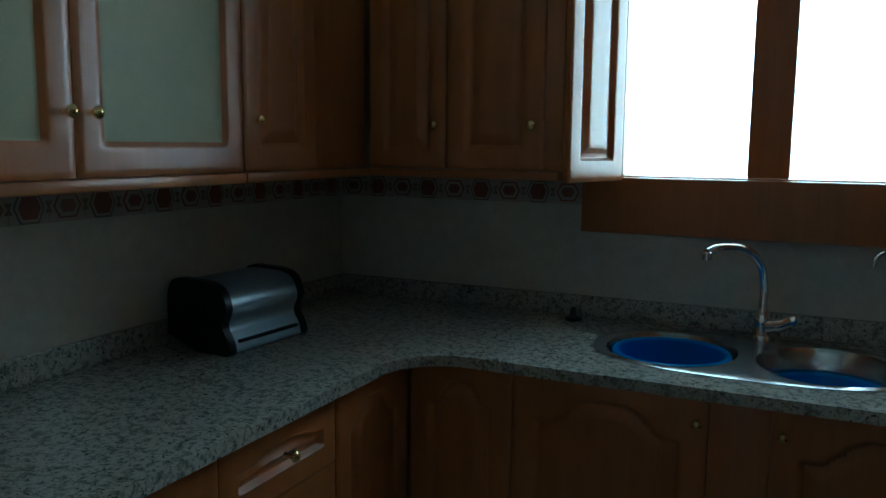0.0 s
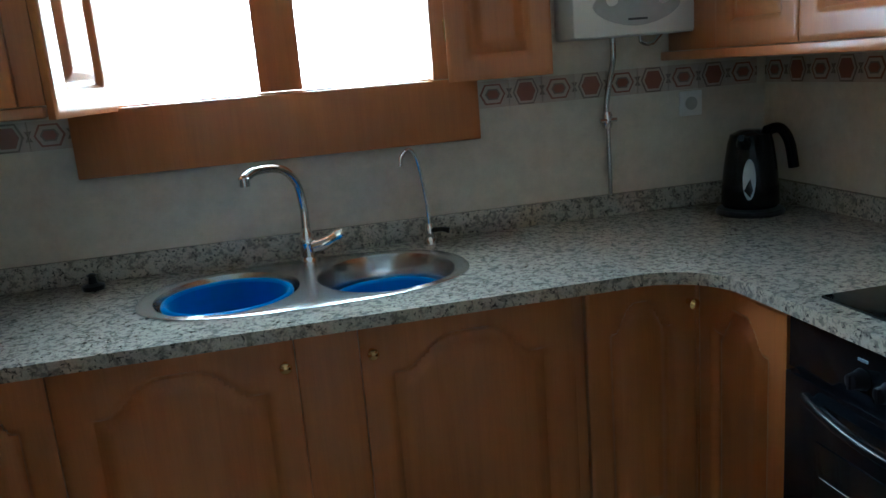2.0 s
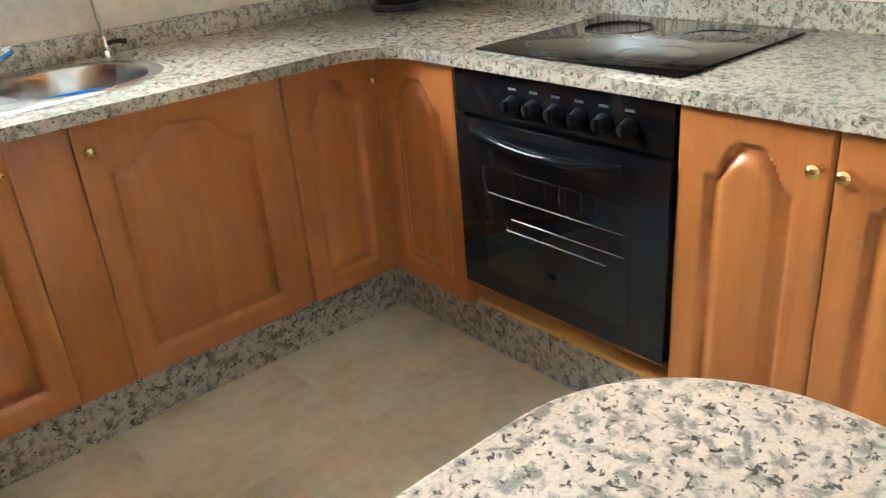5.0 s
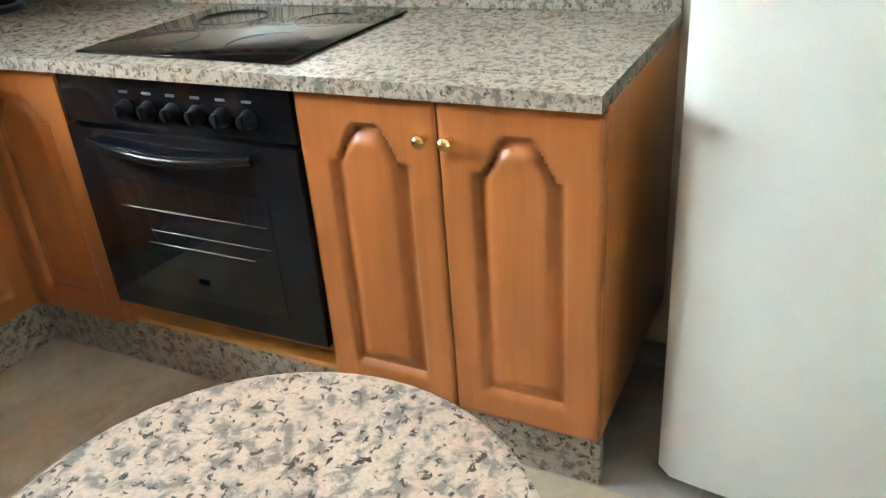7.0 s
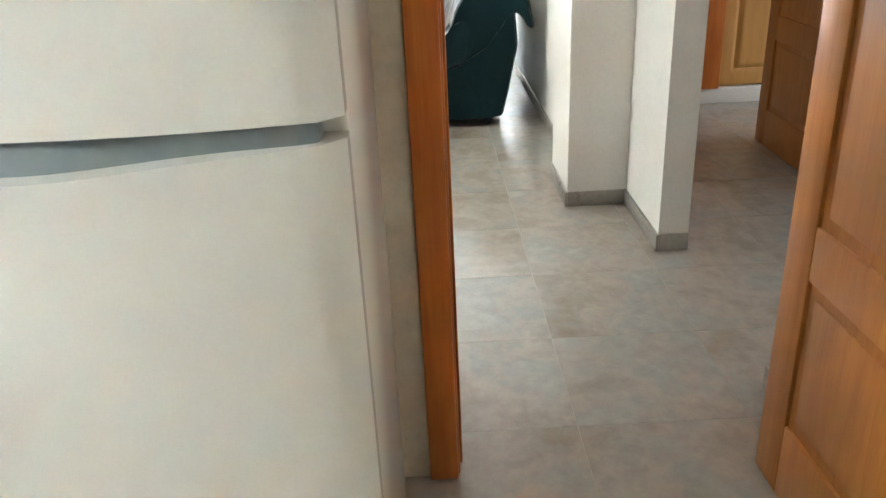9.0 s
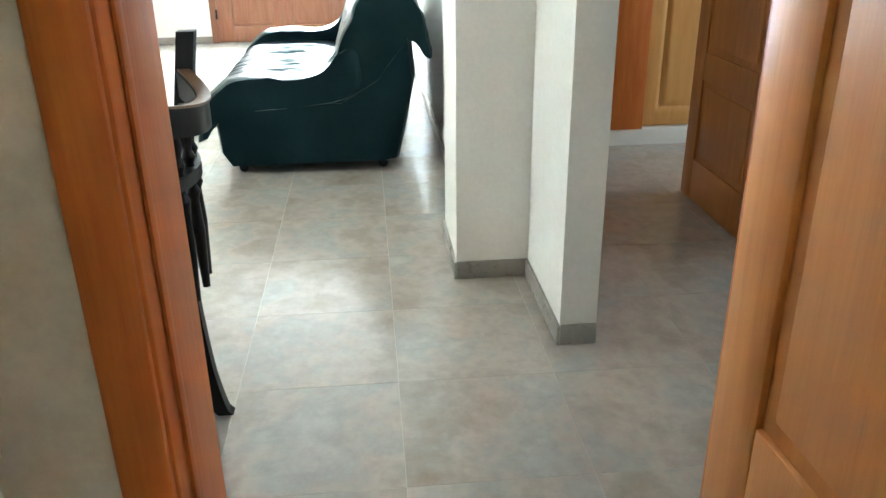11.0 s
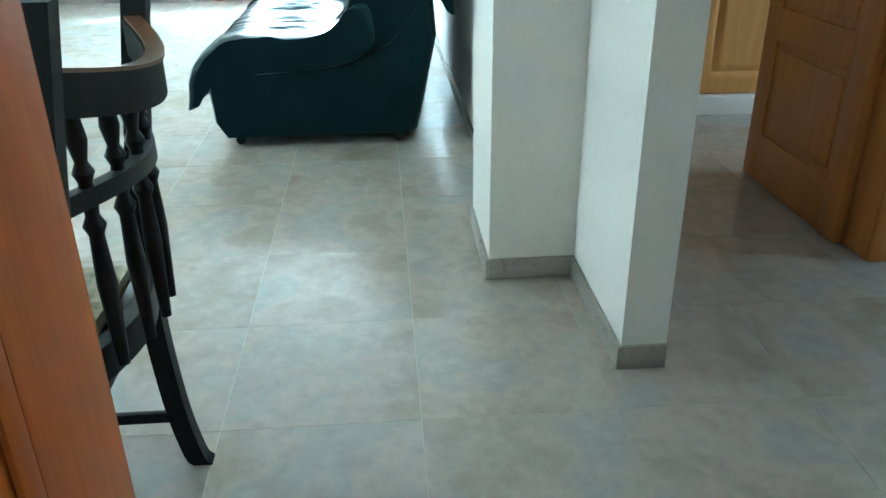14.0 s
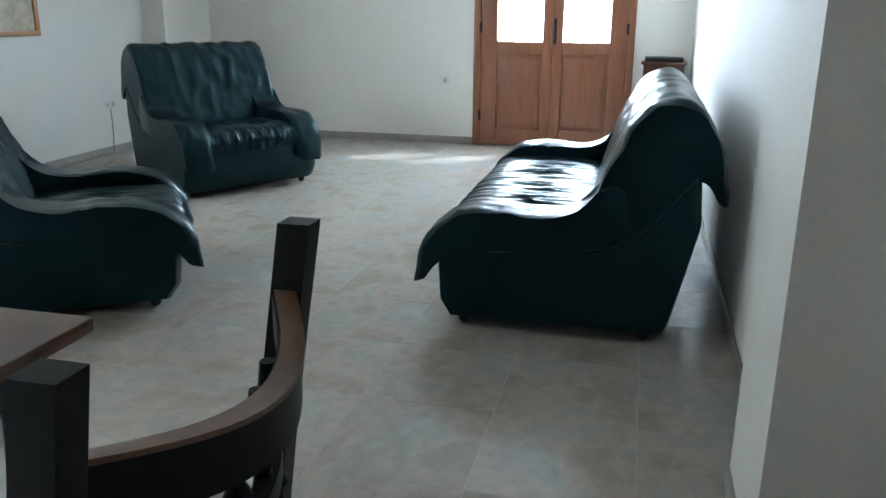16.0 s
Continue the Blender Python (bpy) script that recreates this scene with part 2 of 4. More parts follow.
def tube(bm, pts, rad, n=10):
    pts = [Vector(p) for p in pts]
    rings = []
    for i, p in enumerate(pts):
        d = (pts[min(i + 1, len(pts) - 1)] - pts[max(i - 1, 0)]).normalized()
        u = d.orthogonal().normalized() if i == 0 else (u - d * u.dot(d)).normalized()
        w = d.cross(u)
        r = rad[i] if isinstance(rad, (list, tuple)) else rad
        rings.append([bm.verts.new(p + (u * math.cos(2 * math.pi * k / n) + w * math.sin(2 * math.pi * k / n)) * r) for k in range(n)])
    for a, c in zip(rings, rings[1:]):
        for i in range(n):
            bm.faces.new((a[i], a[(i + 1) % n], c[(i + 1) % n], c[i]))
    bm.faces.new(list(reversed(rings[0])))
    bm.faces.new(rings[-1])


def curve_pts(ctrl, n=24):
    """Smooth points through the control points (Catmull-Rom)."""
    c = [Vector(p) for p in ctrl]
    c = [c[0] * 2 - c[1]] + c + [c[-1] * 2 - c[-2]]
    out = []
    segs = len(c) - 3
    for k in range(n + 1):
        s = min(k * segs / n, segs - 1e-6)
        i, t = int(s), s - int(s)
        p0, p1, p2, p3 = c[i:i + 4]
        out.append(0.5 * (2 * p1 + (p2 - p0) * t + (2 * p0 - 5 * p1 + 4 * p2 - p3) * t * t + (3 * p1 - p0 - 3 * p2 + p3) * t ** 3))
    return out


def prism(bm, outline, z0, z1, axis="z"):
    """A closed outline of (a, b) pushed from z0 to z1. axis x: outline is (y, z)."""
    def put(a, b, h):
        return (a, b, h) if axis == "z" else (h, a, b) if axis == "x" else (a, h, b)
    lo = [bm.verts.new(put(a, b, z0)) for a, b in outline]
    hi = [bm.verts.new(put(a, b, z1)) for a, b in outline]
    n = len(outline)
    for i in range(n):
        bm.faces.new((lo[i], lo[(i + 1) % n], hi[(i + 1) % n], hi[i]))
    bm.faces.new(list(reversed(lo)))
    bm.faces.new(hi)
    bmesh.ops.recalc_face_normals(bm, faces=bm.faces)


def mesh_of(name, bm, mat, smooth=False):
    me = bpy.data.meshes.new(name)
    bm.normal_update()
    bm.to_mesh(me)
    bm.free()
    for m in mat if isinstance(mat, (list, tuple)) else [mat]:
        me.materials.append(m)
    if smooth:
        me.shade_smooth()
        me.set_sharp_from_angle(angle=radians(40))
    return me


def part(name, bm, mat, parent=None, label="", smooth=True, m=None):
    ob = new(name, mesh_of(name, bm, mat, smooth))
    if parent:
        ob.parent = parent
    if m is not None:
        ob.matrix_basis = m
    if label:
        ob["label"] = label
    return ob


def empty(name, m, label="", category="", group="", kind=""):
    ob = new(name)
    ob.matrix_basis = m
    ob.empty_display_size = 0.1
    return tagged(ob, label, category, group, kind)


def boxpart(name, dims, mat, parent=None, bevel=0.002, label="", m=None):
    bm = bmesh.new()
    box(bm, *dims, bevel)
    return part(name, bm, mat, parent, label, m=m)


def structure(name, boxes, mat, label, category):
    bm = bmesh.new()
    for b in boxes:
        box(bm, *b)
    return tagged(part(name, bm, mat, smooth=False), label, category, kind="structure")


# ---- structure ----
H = 2.6
structure("floor_slab", [(-3.3, 8.55, -8.2, 1.7, -0.25, -0.0012)], M_GROUT, "pale grout bed under the floor tiles", "floor")
structure("ceiling", [(-3.3, 8.55, -8.2, 1.7, H, H + 0.2)], M_WALL, "plain white painted ceiling", "ceiling")
# kitchen, with window opening in the north wall
structure("wall_kitchen_north", [(-3.3, -2.0, 0, 0.25, 0, H), (-1.08, 0.45, 0, 0.25, 0, H), (-2.0, -1.08, 0, 0.25, 0, 1.27), (-2.0, -1.08, 0, 0.25, 2.2, H)], M_WTILE, "beige glazed tile wall round the kitchen window", "wall")
structure("wall_kitchen_west", [(-3.3, -3.06, -4.25, 0, 0, H)], M_WTILE, "beige glazed tile wall behind the worktop", "wall")
structure("wall_kitchen_south", [(-3.06, 0.5, -4.25, -4.06, 0, H), (0.306, 0.5, -4.06, -3.975, 0, H)], M_WALL, "white painted wall behind the open door", "wall")
structure("wall_kitchen_east", [(0, 0.42, -2.3, 0, 0, H), (0.2, 0.42, -2.99, -2.3, 0, H), (0.2, 0.3, -4.06, -3.96, 0, H), (0.2, 0.42, -3.96, -2.99, 2.1, H)], M_WTILE, "beige tiled wall with the kitchen doorway", "wall")
structure("wall_dining_west", [(0.42, 0.44, -2.99, 1.45, 0, H)], M_WALL, "white painted plaster wall of the dining area", "wall")
structure("wall_living_north", [(0.42, 2.4, 1.45, 1.7, 0, H), (3.8, 8.55, 1.45, 1.7, 0, H), (2.4, 3.8, 1.45, 1.7, 0, 0.8), (2.4, 3.8, 1.45, 1.7, 2.2, H)], M_WALL, "white painted living room wall", "wall")
structure("pilaster", [(7.444, 8.3, 1.2, 1.45, 0, H)], M_WALL, "white painted corner pilaster", "wall")
structure("wall_living_east", [(8.3, 8.55, -1.684, 1.45, 0, H), (8.3, 8.55, -4.2, -3.23, 0, H), (8.3, 8.55, -3.23, -1.684, 2.12, H)], M_WALL, "white painted wall with the garden door", "wall")
structure("wall_living_south", [(2.48, 8.3, -4.0, -3.76, 0, H)], M_WALL, "white painted wall behind the leather sofa", "wall")
structure("pier", [(2.03, 2.48, -4.0, -3.65, 0, H)], M_WALL, "white painted pier between living room and passage", "wall")
structure("wall_stub", [(1.493, 2.17, -4.045, -3.925, 0, H)], M_WALL, "thin white painted wall end with light switch", "wall")
structure("wall_passage_west", [(0.35, 0.5, -8.0, -4.25, 0, H)], M_WALL, "white painted passage wall", "wall")
structure("wall_passage_east", [(2.05, 2.17, -8.0, -4.946, 0, H), (2.05, 2.17, -4.946, -4.045, 2.1, H)], M_WALL, "white painted passage wall with a doorway", "wall")
# the two openings are invented, unseen, and only go with the fill lamps
structure("wall_passage_south", [(0.35, 0.8, -8.2, -8.0, 0, H), (1.8, 2.3, -8.2, -8.0, 0, H), (3.3, 4.4, -8.2, -8.0, 0, H), (0.8, 3.3, -8.2, -8.0, 0, 0.9), (0.8, 3.3, -8.2, -8.0, 2.1, H)], M_WALL, "white painted end wall", "wall")
structure("wall_bedroom_east", [(4.2, 4.4, -8.0, -4.0, 0, H)], M_WALL, "white painted bedroom wall", "wall")
structure("backdrop_kitchen", [(-6, 3, 2.2, 2.25, -1, 5)], M_OUT, "overexposed daylight outside the kitchen window", "backdrop")

# skirtings
SK = 0.07


def skirting(x0, x1, y0, y1):
    bm = bmesh.new()
    box(bm, x0, x1, y0, y1, 0, SK, 0.003)
    return tagged(part("baseboard", bm, M_SKIRT), "grey-brown tile skirting along the white wall", "baseboard", kind="structure")


T = 0.012
for r in ((2.03 - T, 2.48, -3.65, -3.65 + T), (2.03 - T, 2.03, -3.925, -3.65), (1.493 - T, 2.03 - T, -3.925, -3.925 + T), (1.493 - T, 1.493, -4.045, -3.925),
          (2.48, 8.3, -3.76, -3.76 + T), (8.3 - T, 8.3, -1.684, 1.2), (8.3 - T, 8.3, -3.748, -3.23), (0.44, 7.444, 1.45 - T, 1.45), (7.444 - T, 7.444, 1.2, 1.45 - T), (7.444 - T, 8.3 - T, 1.2 - T, 1.2),
          (0.44, 0.44 + T, -2.95, 1.438), (0.31, 0.5 + T, -3.975, -3.975 + T), (0.5, 0.5 + T, -8.0, -3.975), (2.05 - T, 2.05, -8.0, -5.015)):
    skirting(*r)


# ---- kitchen ----
def panel_mesh(w, h, arch, rail=0.062, cream=False, sq=False):
    """A raised-panel door front, x 0..w, z 0..h, face at y 0 looking to -y."""
    nx, nz = 48, 96
    bm = bmesh.new()
    xs = [w * i / nx for i in range(nx + 1)]
    zs = [h * k / nz for k in range(nz + 1)]

    def depth(x, z):
        u = abs(x - w / 2) / (w / 2 - rail)
        top = h - rail - arch + (0.012 if arch > 0.03 else 0.0)
        if u < 0.8:
            top += arch * (0.5 + 0.5 * math.cos(math.pi * min(1, u / 0.82) ** 1.75))
        d = min(x - rail, w - rail - x, z - rail, top - z)
        if d < 0:
            return 0.0
        if cream:
            return -0.008 * min(1, d / 0.010)
        if d < 0.010:
            return -0.014 * d / 0.010
        if d < 0.016:
            return -0.014
        return -0.014 + 0.014 * min(1, (d - 0.016) / 0.026) ** 1.3
    g = [[bm.verts.new((x, -depth(x, z) if 0 < z < h and 0 < x < w else 0.004, z)) for x in xs] for z in zs]
    for k in range(nz):
        for i in range(nx):
            f = bm.faces.new((g[k][i], g[k][i + 1], g[k + 1][i + 1], g[k + 1][i]))
            if cream and all(-depth(v.co.x, v.co.z) > 0.0075 for v in f.verts) and 0 < i < nx - 1 and 0 < k < nz - 1:
                f.material_index = 1
    back = [bm.verts.new(p) for p in ((0, 0.021, 0), (w, 0.021, 0), (w, 0.021, h), (0, 0.021, h))]
    rims = (g[0], [r[-1] for r in g], g[-1][::-1], [r[0] for r in g][::-1])
    for s, rim in enumerate(rims):
        bm.faces.new([*rim[::-1], back[s], back[(s + 1) % 4]])
    bm.faces.new(back[::-1])
    return mesh_of("door", bm, [M_CAB, M_CREAM], True)


def knob_mesh():
    bm = bmesh.new()
    lathe(bm, [(0.007, 0), (0.0065, 0.004), (0.004, 0.008), (0.004, 0.016), (0.009, 0.020), (0.0135, 0.026), (0.0135, 0.031), (0.009, 0.036), (0.002, 0.038)], 14, axis="y")
    return mesh_of("knob", bm, M_BRASS, True)


KNOB = knob_mesh()


def door_on(unit, x, z, w, h, arch=0.05, knob=None, cream=False, y=0.0, name="door"):
    d = new(name, panel_mesh(w - 0.003, h - 0.003, arch, min(0.062, w * 0.2, h * 0.3), cream))
    d.parent = unit
    d.matrix_basis = pose(x + 0.0015, y - 0.021, z + 0.0015)
    if knob:
        k = new("knob", KNOB)
        k.parent = d
        k.matrix_basis = pose(knob[0], 0, knob[1])
        k["label"] = "polished brass knob"
    return d


def carcass(unit, w, depth, z0, z1, mat=M_CAB):
    return boxpart("body", (0, w, 0.002, depth, z0, z1), mat, unit, 0.001)


def base_unit(m, w, doors, label, depth=0.58, z0=0.15, z1=0.845, top=None):
    """doors: (x, width, knob side or None)."""
    u = empty("base_cabinet", m, label, "cabinet", "kitchen base cabinets")
    carcass(u, w, depth, z0, top or z1)
    for x, dw, side in doors:
        kx = 0.026 if side == "l" else dw - 0.026
        door_on(u, x, z0, dw, z1 - z0 - 0.006, 0.075, (kx, 0.618) if side else None)
    return u


NORTH = lambda x: pose(x, -0.594, 0)
base_unit(NORTH(-2.435), 0.315, [(0.0, 0.315, None)], "cherry-wood corner base cabinet with arched door")
base_unit(NORTH(-2.12), 0.515, [(0, 0.515, "r")], "cherry-wood sink base cabinet with arched door", top=0.7)
boxpart("filler_panel", (-1.605, -1.4625, -0.609, -0.585, 0.15, 0.845), M_CAB)
tagged(boxpart("corner_post", (-0.619, -0.594, -0.619, -0.594, 0.15, 0.842), M_CAB), "slim cherry-wood post between the corner cabinets", "panel")
tagged(bpy.data.objects["filler_panel"], "plain cherry-wood filler panel under the double sink", "panel")
base_unit(NORTH(-1.4625), 0.52, [(0, 0.52, "l")], "cherry-wood sink base cabinet with wide arched door", top=0.7)
base_unit(NORTH(-0.9425), 0.3275, [(0.03, 0.2975, "r")], "cherry-wood narrow corner cabinet with arched door")
EAST = lambda y: pose(-0.594, y, 0, 0, 0, -90)
base_unit(EAST(-0.616), 0.345, [(0.0, 0.345, None)], "cherry-wood corner base cabinet beside the oven")
base_unit(EAST(-1.63), 0.62, [(0, 0.31, "r"), (0.31, 0.31, "l")], "two-door cherry-wood base cabinet beside the fridge")
WEST = lambda y: pose(-2.455, y, 0, 0, 0, 90)
for y, w in ((-1.42, 0.42), (-2.02, 0.6)):
    u = empty("drawer_unit", WEST(y), "cherry-wood drawer unit under the worktop", "cabinet", "kitchen drawer units")
    carcass(u, w, 0.58, 0.15, 0.845)
    for z, h in ((0.665, 0.175), (0.48, 0.182), (0.30, 0.177), (0.15, 0.147)):
        door_on(u, 0, z, w, h, 0.02, (w / 2, h / 2), name="drawer")
base_unit(WEST(-0.998), 0.38, [(0, 0.38, None)], "cherry-wood corner base cabinet beside the drawers")
base_unit(WEST(-2.6), 0.56, [(0, 0.56, "r")], "cherry-wood base cabinet with arched door")

# plinths
for i, b in enumerate(((-2.4, -0.56, -0.575, -0.555, 0, 0.148), (-0.575, -0.555, -2.245, -0.575, 0, 0.148), (-2.49, -2.47, -2.6, -0.575, 0, 0.148))):
    tagged(boxpart("plinth", b, M_PLINTH), "speckled granite plinth under the base cabinets", "plinth", kind="structure")


# worktop: one U-shaped granite slab with rounded inner corners
def arc(cx, cy, r, a0, a1, n=10):
    return [(cx + r * math.cos(radians(a0 + (a1 - a0) * i / n)), cy + r * math.sin(radians(a0 + (a1 - a0) * i / n))) for i in range(n + 1)]


CT = 0.877
FN, FE, FW = -0.685, -0.64, -2.39
outline = [(-3.058, -0.002), (-3.058, -2.6), (FW, -2.6)] + arc(FW + 0.17, FN - 0.17, 0.17, 180, 90) + arc(FE - 0.16, FN - 0.16, 0.16, 90, 0) + [(FE, -2.25), (-0.002, -2.25), (-0.002, -0.002)]


def ellipse(cx, cy, a, b, n=48):
    return [(cx + a * math.cos(2 * math.pi * i / n), cy + b * math.sin(2 * math.pi * i / n)) for i in range(n)]


SX, SY = -1.545, -0.335


def superellipse(cx, cy, a, b, p, n=64):
    out = []
    for i in range(n):
        t = 2 * math.pi * i / n
        c, s = math.cos(t), math.sin(t)
        out.append((cx + a * math.copysign(abs(c) ** (2 / p), c), cy + b * math.copysign(abs(s) ** (2 / p), s)))
    return out


def inside(loop, p):
    hit = False
    for (ax, ay), (bx, by) in zip(loop, loop[1:] + loop[:1]):
        if (ay > p.y) != (by > p.y) and p.x < (bx - ax) * (p.y - ay) / (by - ay) + ax:
            hit = not hit
    return hit


def slab_with_hole(bm, outer, hole, z0, z1):
    for z, flip in ((z1, False), (z0, True)):
        loops = []
        for ol in (outer, hole):
            vs = [bm.verts.new((a, b, z)) for a, b in ol]
            loops.append([bm.edges.new((vs[i], vs[(i + 1) % len(vs)])) for i in range(len(vs))])
        r = bmesh.ops.triangle_fill(bm, edges=loops[0] + loops[1], use_beauty=True)
        bmesh.ops.delete(bm, geom=[f for f in r["geom"] if isinstance(f, bmesh.types.BMFace) and inside(hole, f.calc_center_median())], context="FACES_ONLY")
    for ol in (outer, hole):
        n = len(ol)
        lo = [bm.verts.new((a, b, z0)) for a, b in ol]
        hi = [bm.verts.new((a, b, z1)) for a, b in ol]
        for i in range(n):
            bm.faces.new((lo[i], lo[(i + 1) % n], hi[(i + 1) % n], hi[i]))
    bmesh.ops.remove_doubles(bm, verts=bm.verts, dist=0.0002)
    bmesh.ops.recalc_face_normals(bm, faces=bm.faces)


bm = bmesh.new()
slab_with_hole(bm, outline, superellipse(SX, SY, 0.395, 0.225, 2.6), 0.847, CT)
tagged(part("worktop", bm, M_GRANITE, smooth=False), "speckled beige granite worktop round three walls", "worktop")
for b in ((-3.058, -0.002, -0.024, -0.003, CT + 0.0005, 0.945), (-0.024, -0.003, -2.25, -0.026, CT + 0.0005, 0.945), (-3.058, -3.037, -2.6, -0.026, CT + 0.0005, 0.945)):
    tagged(boxpart("upstand", b, M_GRANITE), "speckled granite upstand along the tiled wall", "upstand", kind="structure")

# double sink
sink = empty("double_sink", pose(SX, SY, CT), "oval stainless steel double sink set in granite", "sink")
bm = bmesh.new()
z = 0.004
rim_o, rim_i = superellipse(0, 0, 0.415, 0.245, 2.5), superellipse(0, 0, 0.40, 0.232, 2.5)
ring = lambda pts, zz: [bm.verts.new((a, b, zz)) for a, b in pts]
lo, mid, hi = ring(rim_o, 0.0008), ring(rim_o, z), ring(rim_i, z + 0.004)
for a, c in ((lo, mid), (mid, hi)):
    for i in range(64):
        bm.faces.new((a[i], a[(i + 1) % 64], c[(i + 1) % 64], c[i]))
bowls = []
for s in (-1, 1):
    bowls.append(ring(ellipse(s * 0.2, -0.005, 0.178, 0.195, 40), 0.003))
edges = [bm.edges.get((hi[i], hi[(i + 1) % 64])) for i in range(64)]
for bl in bowls:
    edges += [bm.edges.new((bl[i], bl[(i + 1) % 40])) for i in range(40)]
r = bmesh.ops.triangle_fill(bm, edges=edges, use_beauty=True)
bmesh.ops.delete(bm, geom=[f for f in r["geom"] if isinstance(f, bmesh.types.BMFace) and any(inside([(v.co.x, v.co.y) for v in bl], f.calc_center_median()) for bl in bowls)], context="FACES_ONLY")
for bl, s in zip(bowls, (-1, 1)):
    prev = bl
    for rr, zz in ((0.97, -0.01), (0.93, -0.06), (0.88, -0.12), (0.75, -0.145), (0.2, -0.15)):
        nxt = ring(ellipse(s * 0.2, -0.005, 0.178 * rr, 0.195 * rr, 40), zz)
        for i in range(40):
            bm.faces.new((prev[i], prev[(i + 1) % 40], nxt[(i + 1) % 40], nxt[i]))
        prev = nxt
    bm.faces.new(prev)
bmesh.ops.recalc_face_normals(bm, faces=bm.faces)
part("basin", bm, M_STEEL, sink)


def tub(m, ra, rb, depth, rot=0):
    u = empty("washing_up_bowl", m, "round blue plastic bowl in the sink", "bowl", "blue bowls in the sink")
    bm = bmesh.new()
    lathe(bm, [(ra * 0.82, 0.0), (ra * 0.98, depth), (ra * 0.94, depth), (ra * 0.79, 0.008)], 40)
    part("shell", bm, M_BLUE, u)
    bm = bmesh.new()
    tube(bm, [(ra * math.cos(i * math.pi / 20), ra * math.sin(i * math.pi / 20), depth) for i in range(41)], 0.008, 8)
    part("rim", bm, M_BLUE2, u, "lighter blue rim")
    return u


tub(pose(SX - 0.2, SY - 0.005, CT - 0.145), 0.155, 0, 0.135)
tub(pose(SX + 0.205, SY - 0.012, CT - 0.145), 0.148, 0, 0.085)

# mixer tap
tap = empty("mixer_tap", pose(-1.525, -0.115, CT), "chrome mixer tap with swan-neck spout behind the sink", "tap")
bm = bmesh.new()
lathe(bm, [(0.027, 0), (0.026, 0.01), (0.02, 0.018), (0.022, 0.05), (0.024, 0.07), (0.016, 0.085), (0.013, 0.1)], 20)
part("base", bm, M_CHROME, tap)
bm = bmesh.new()
tube(bm, curve_pts([(0, 0, 0.095), (0.0, 0, 0.16), (-0.012, -0.015, 0.23), (-0.05, -0.06, 0.275), (-0.11, -0.12, 0.285), (-0.145, -0.155, 0.272)], 26), 0.0125, 12)
part("spout", bm, M_CHROME, tap)
bm = bmesh.new()
lathe(bm, [(0.014, 0), (0.015, 0.02), (0.011, 0.024)], 14, (-0.145, -0.155, 0.252))
part("nozzle", bm, M_CHROME, tap)
bm = bmesh.new()
tube(bm, curve_pts([(0.015, -0.01, 0.045), (0.05, -0.02, 0.055), (0.085, -0.03, 0.075), (0.10, -0.035, 0.08)], 10), [0.02] * 4 + [0.017] * 4 + [0.014] * 3, 12)
part("lever", bm, M_CHROME, tap)
filt = empty("filter_tap", pose(-1.165, -0.075, CT), "slim chrome drinking-water tap with hooked spout", "tap")
bm = bmesh.new()
lathe(bm, [(0.02, 0), (0.018, 0.012), (0.011, 0.02), (0.012, 0.05), (0.006, 0.06)], 16)
part("base", bm, M_CHROME, filt)
bm = bmesh.new()
tube(bm, curve_pts([(0, 0, 0.05), (-0.008, -0.005, 0.15), (-0.025, -0.02, 0.25), (-0.05, -0.045, 0.285), (-0.078, -0.07, 0.27), (-0.085, -0.075, 0.245)], 24), 0.0055, 10)
part("spout", bm, M_CHROME, filt)
bm = bmesh.new()
tube(bm, [(0.005, -0.005, 0.04), (0.03, -0.03, 0.045), (0.05, -0.04, 0.04)], [0.008, 0.007, 0.009], 10)
part("lever", bm, M_BLACKPL, filt, "black lever")
plug = empty("sink_plug", pose(-2.1, -0.1, CT), "dark rubber sink plug on the worktop", "plug")
bm = bmesh.new()
lathe(bm, [(0.028, 0), (0.03, 0.012), (0.012, 0.018), (0.009, 0.035), (0.014, 0.04), (0.004, 0.045)], 18)
part("stopper", bm, M_BLACKPL, plug)

# ceramic hob and oven
hob = empty("ceramic_hob", pose(-0.33, -1.31, CT), "black glass ceramic hob set in the worktop", "hob")
boxpart("glass", (-0.25, 0.25, -0.295, 0.295, 0.0005, 0.007), M_HOB, hob, 0.002)
for x, y, r in ((-0.11, -0.14, 0.09), (-0.11, 0.15, 0.075), (0.12, -0.14, 0.075), (0.12, 0.14, 0.09)):
    bm = bmesh.new()
    tube(bm, [(x + r * math.cos(i * math.pi / 16), y + r * math.sin(i * math.pi / 16), 0.0068) for i in range(33)], 0.0009, 6)
    part("zone_ring", bm, M_BLACKPL, hob)

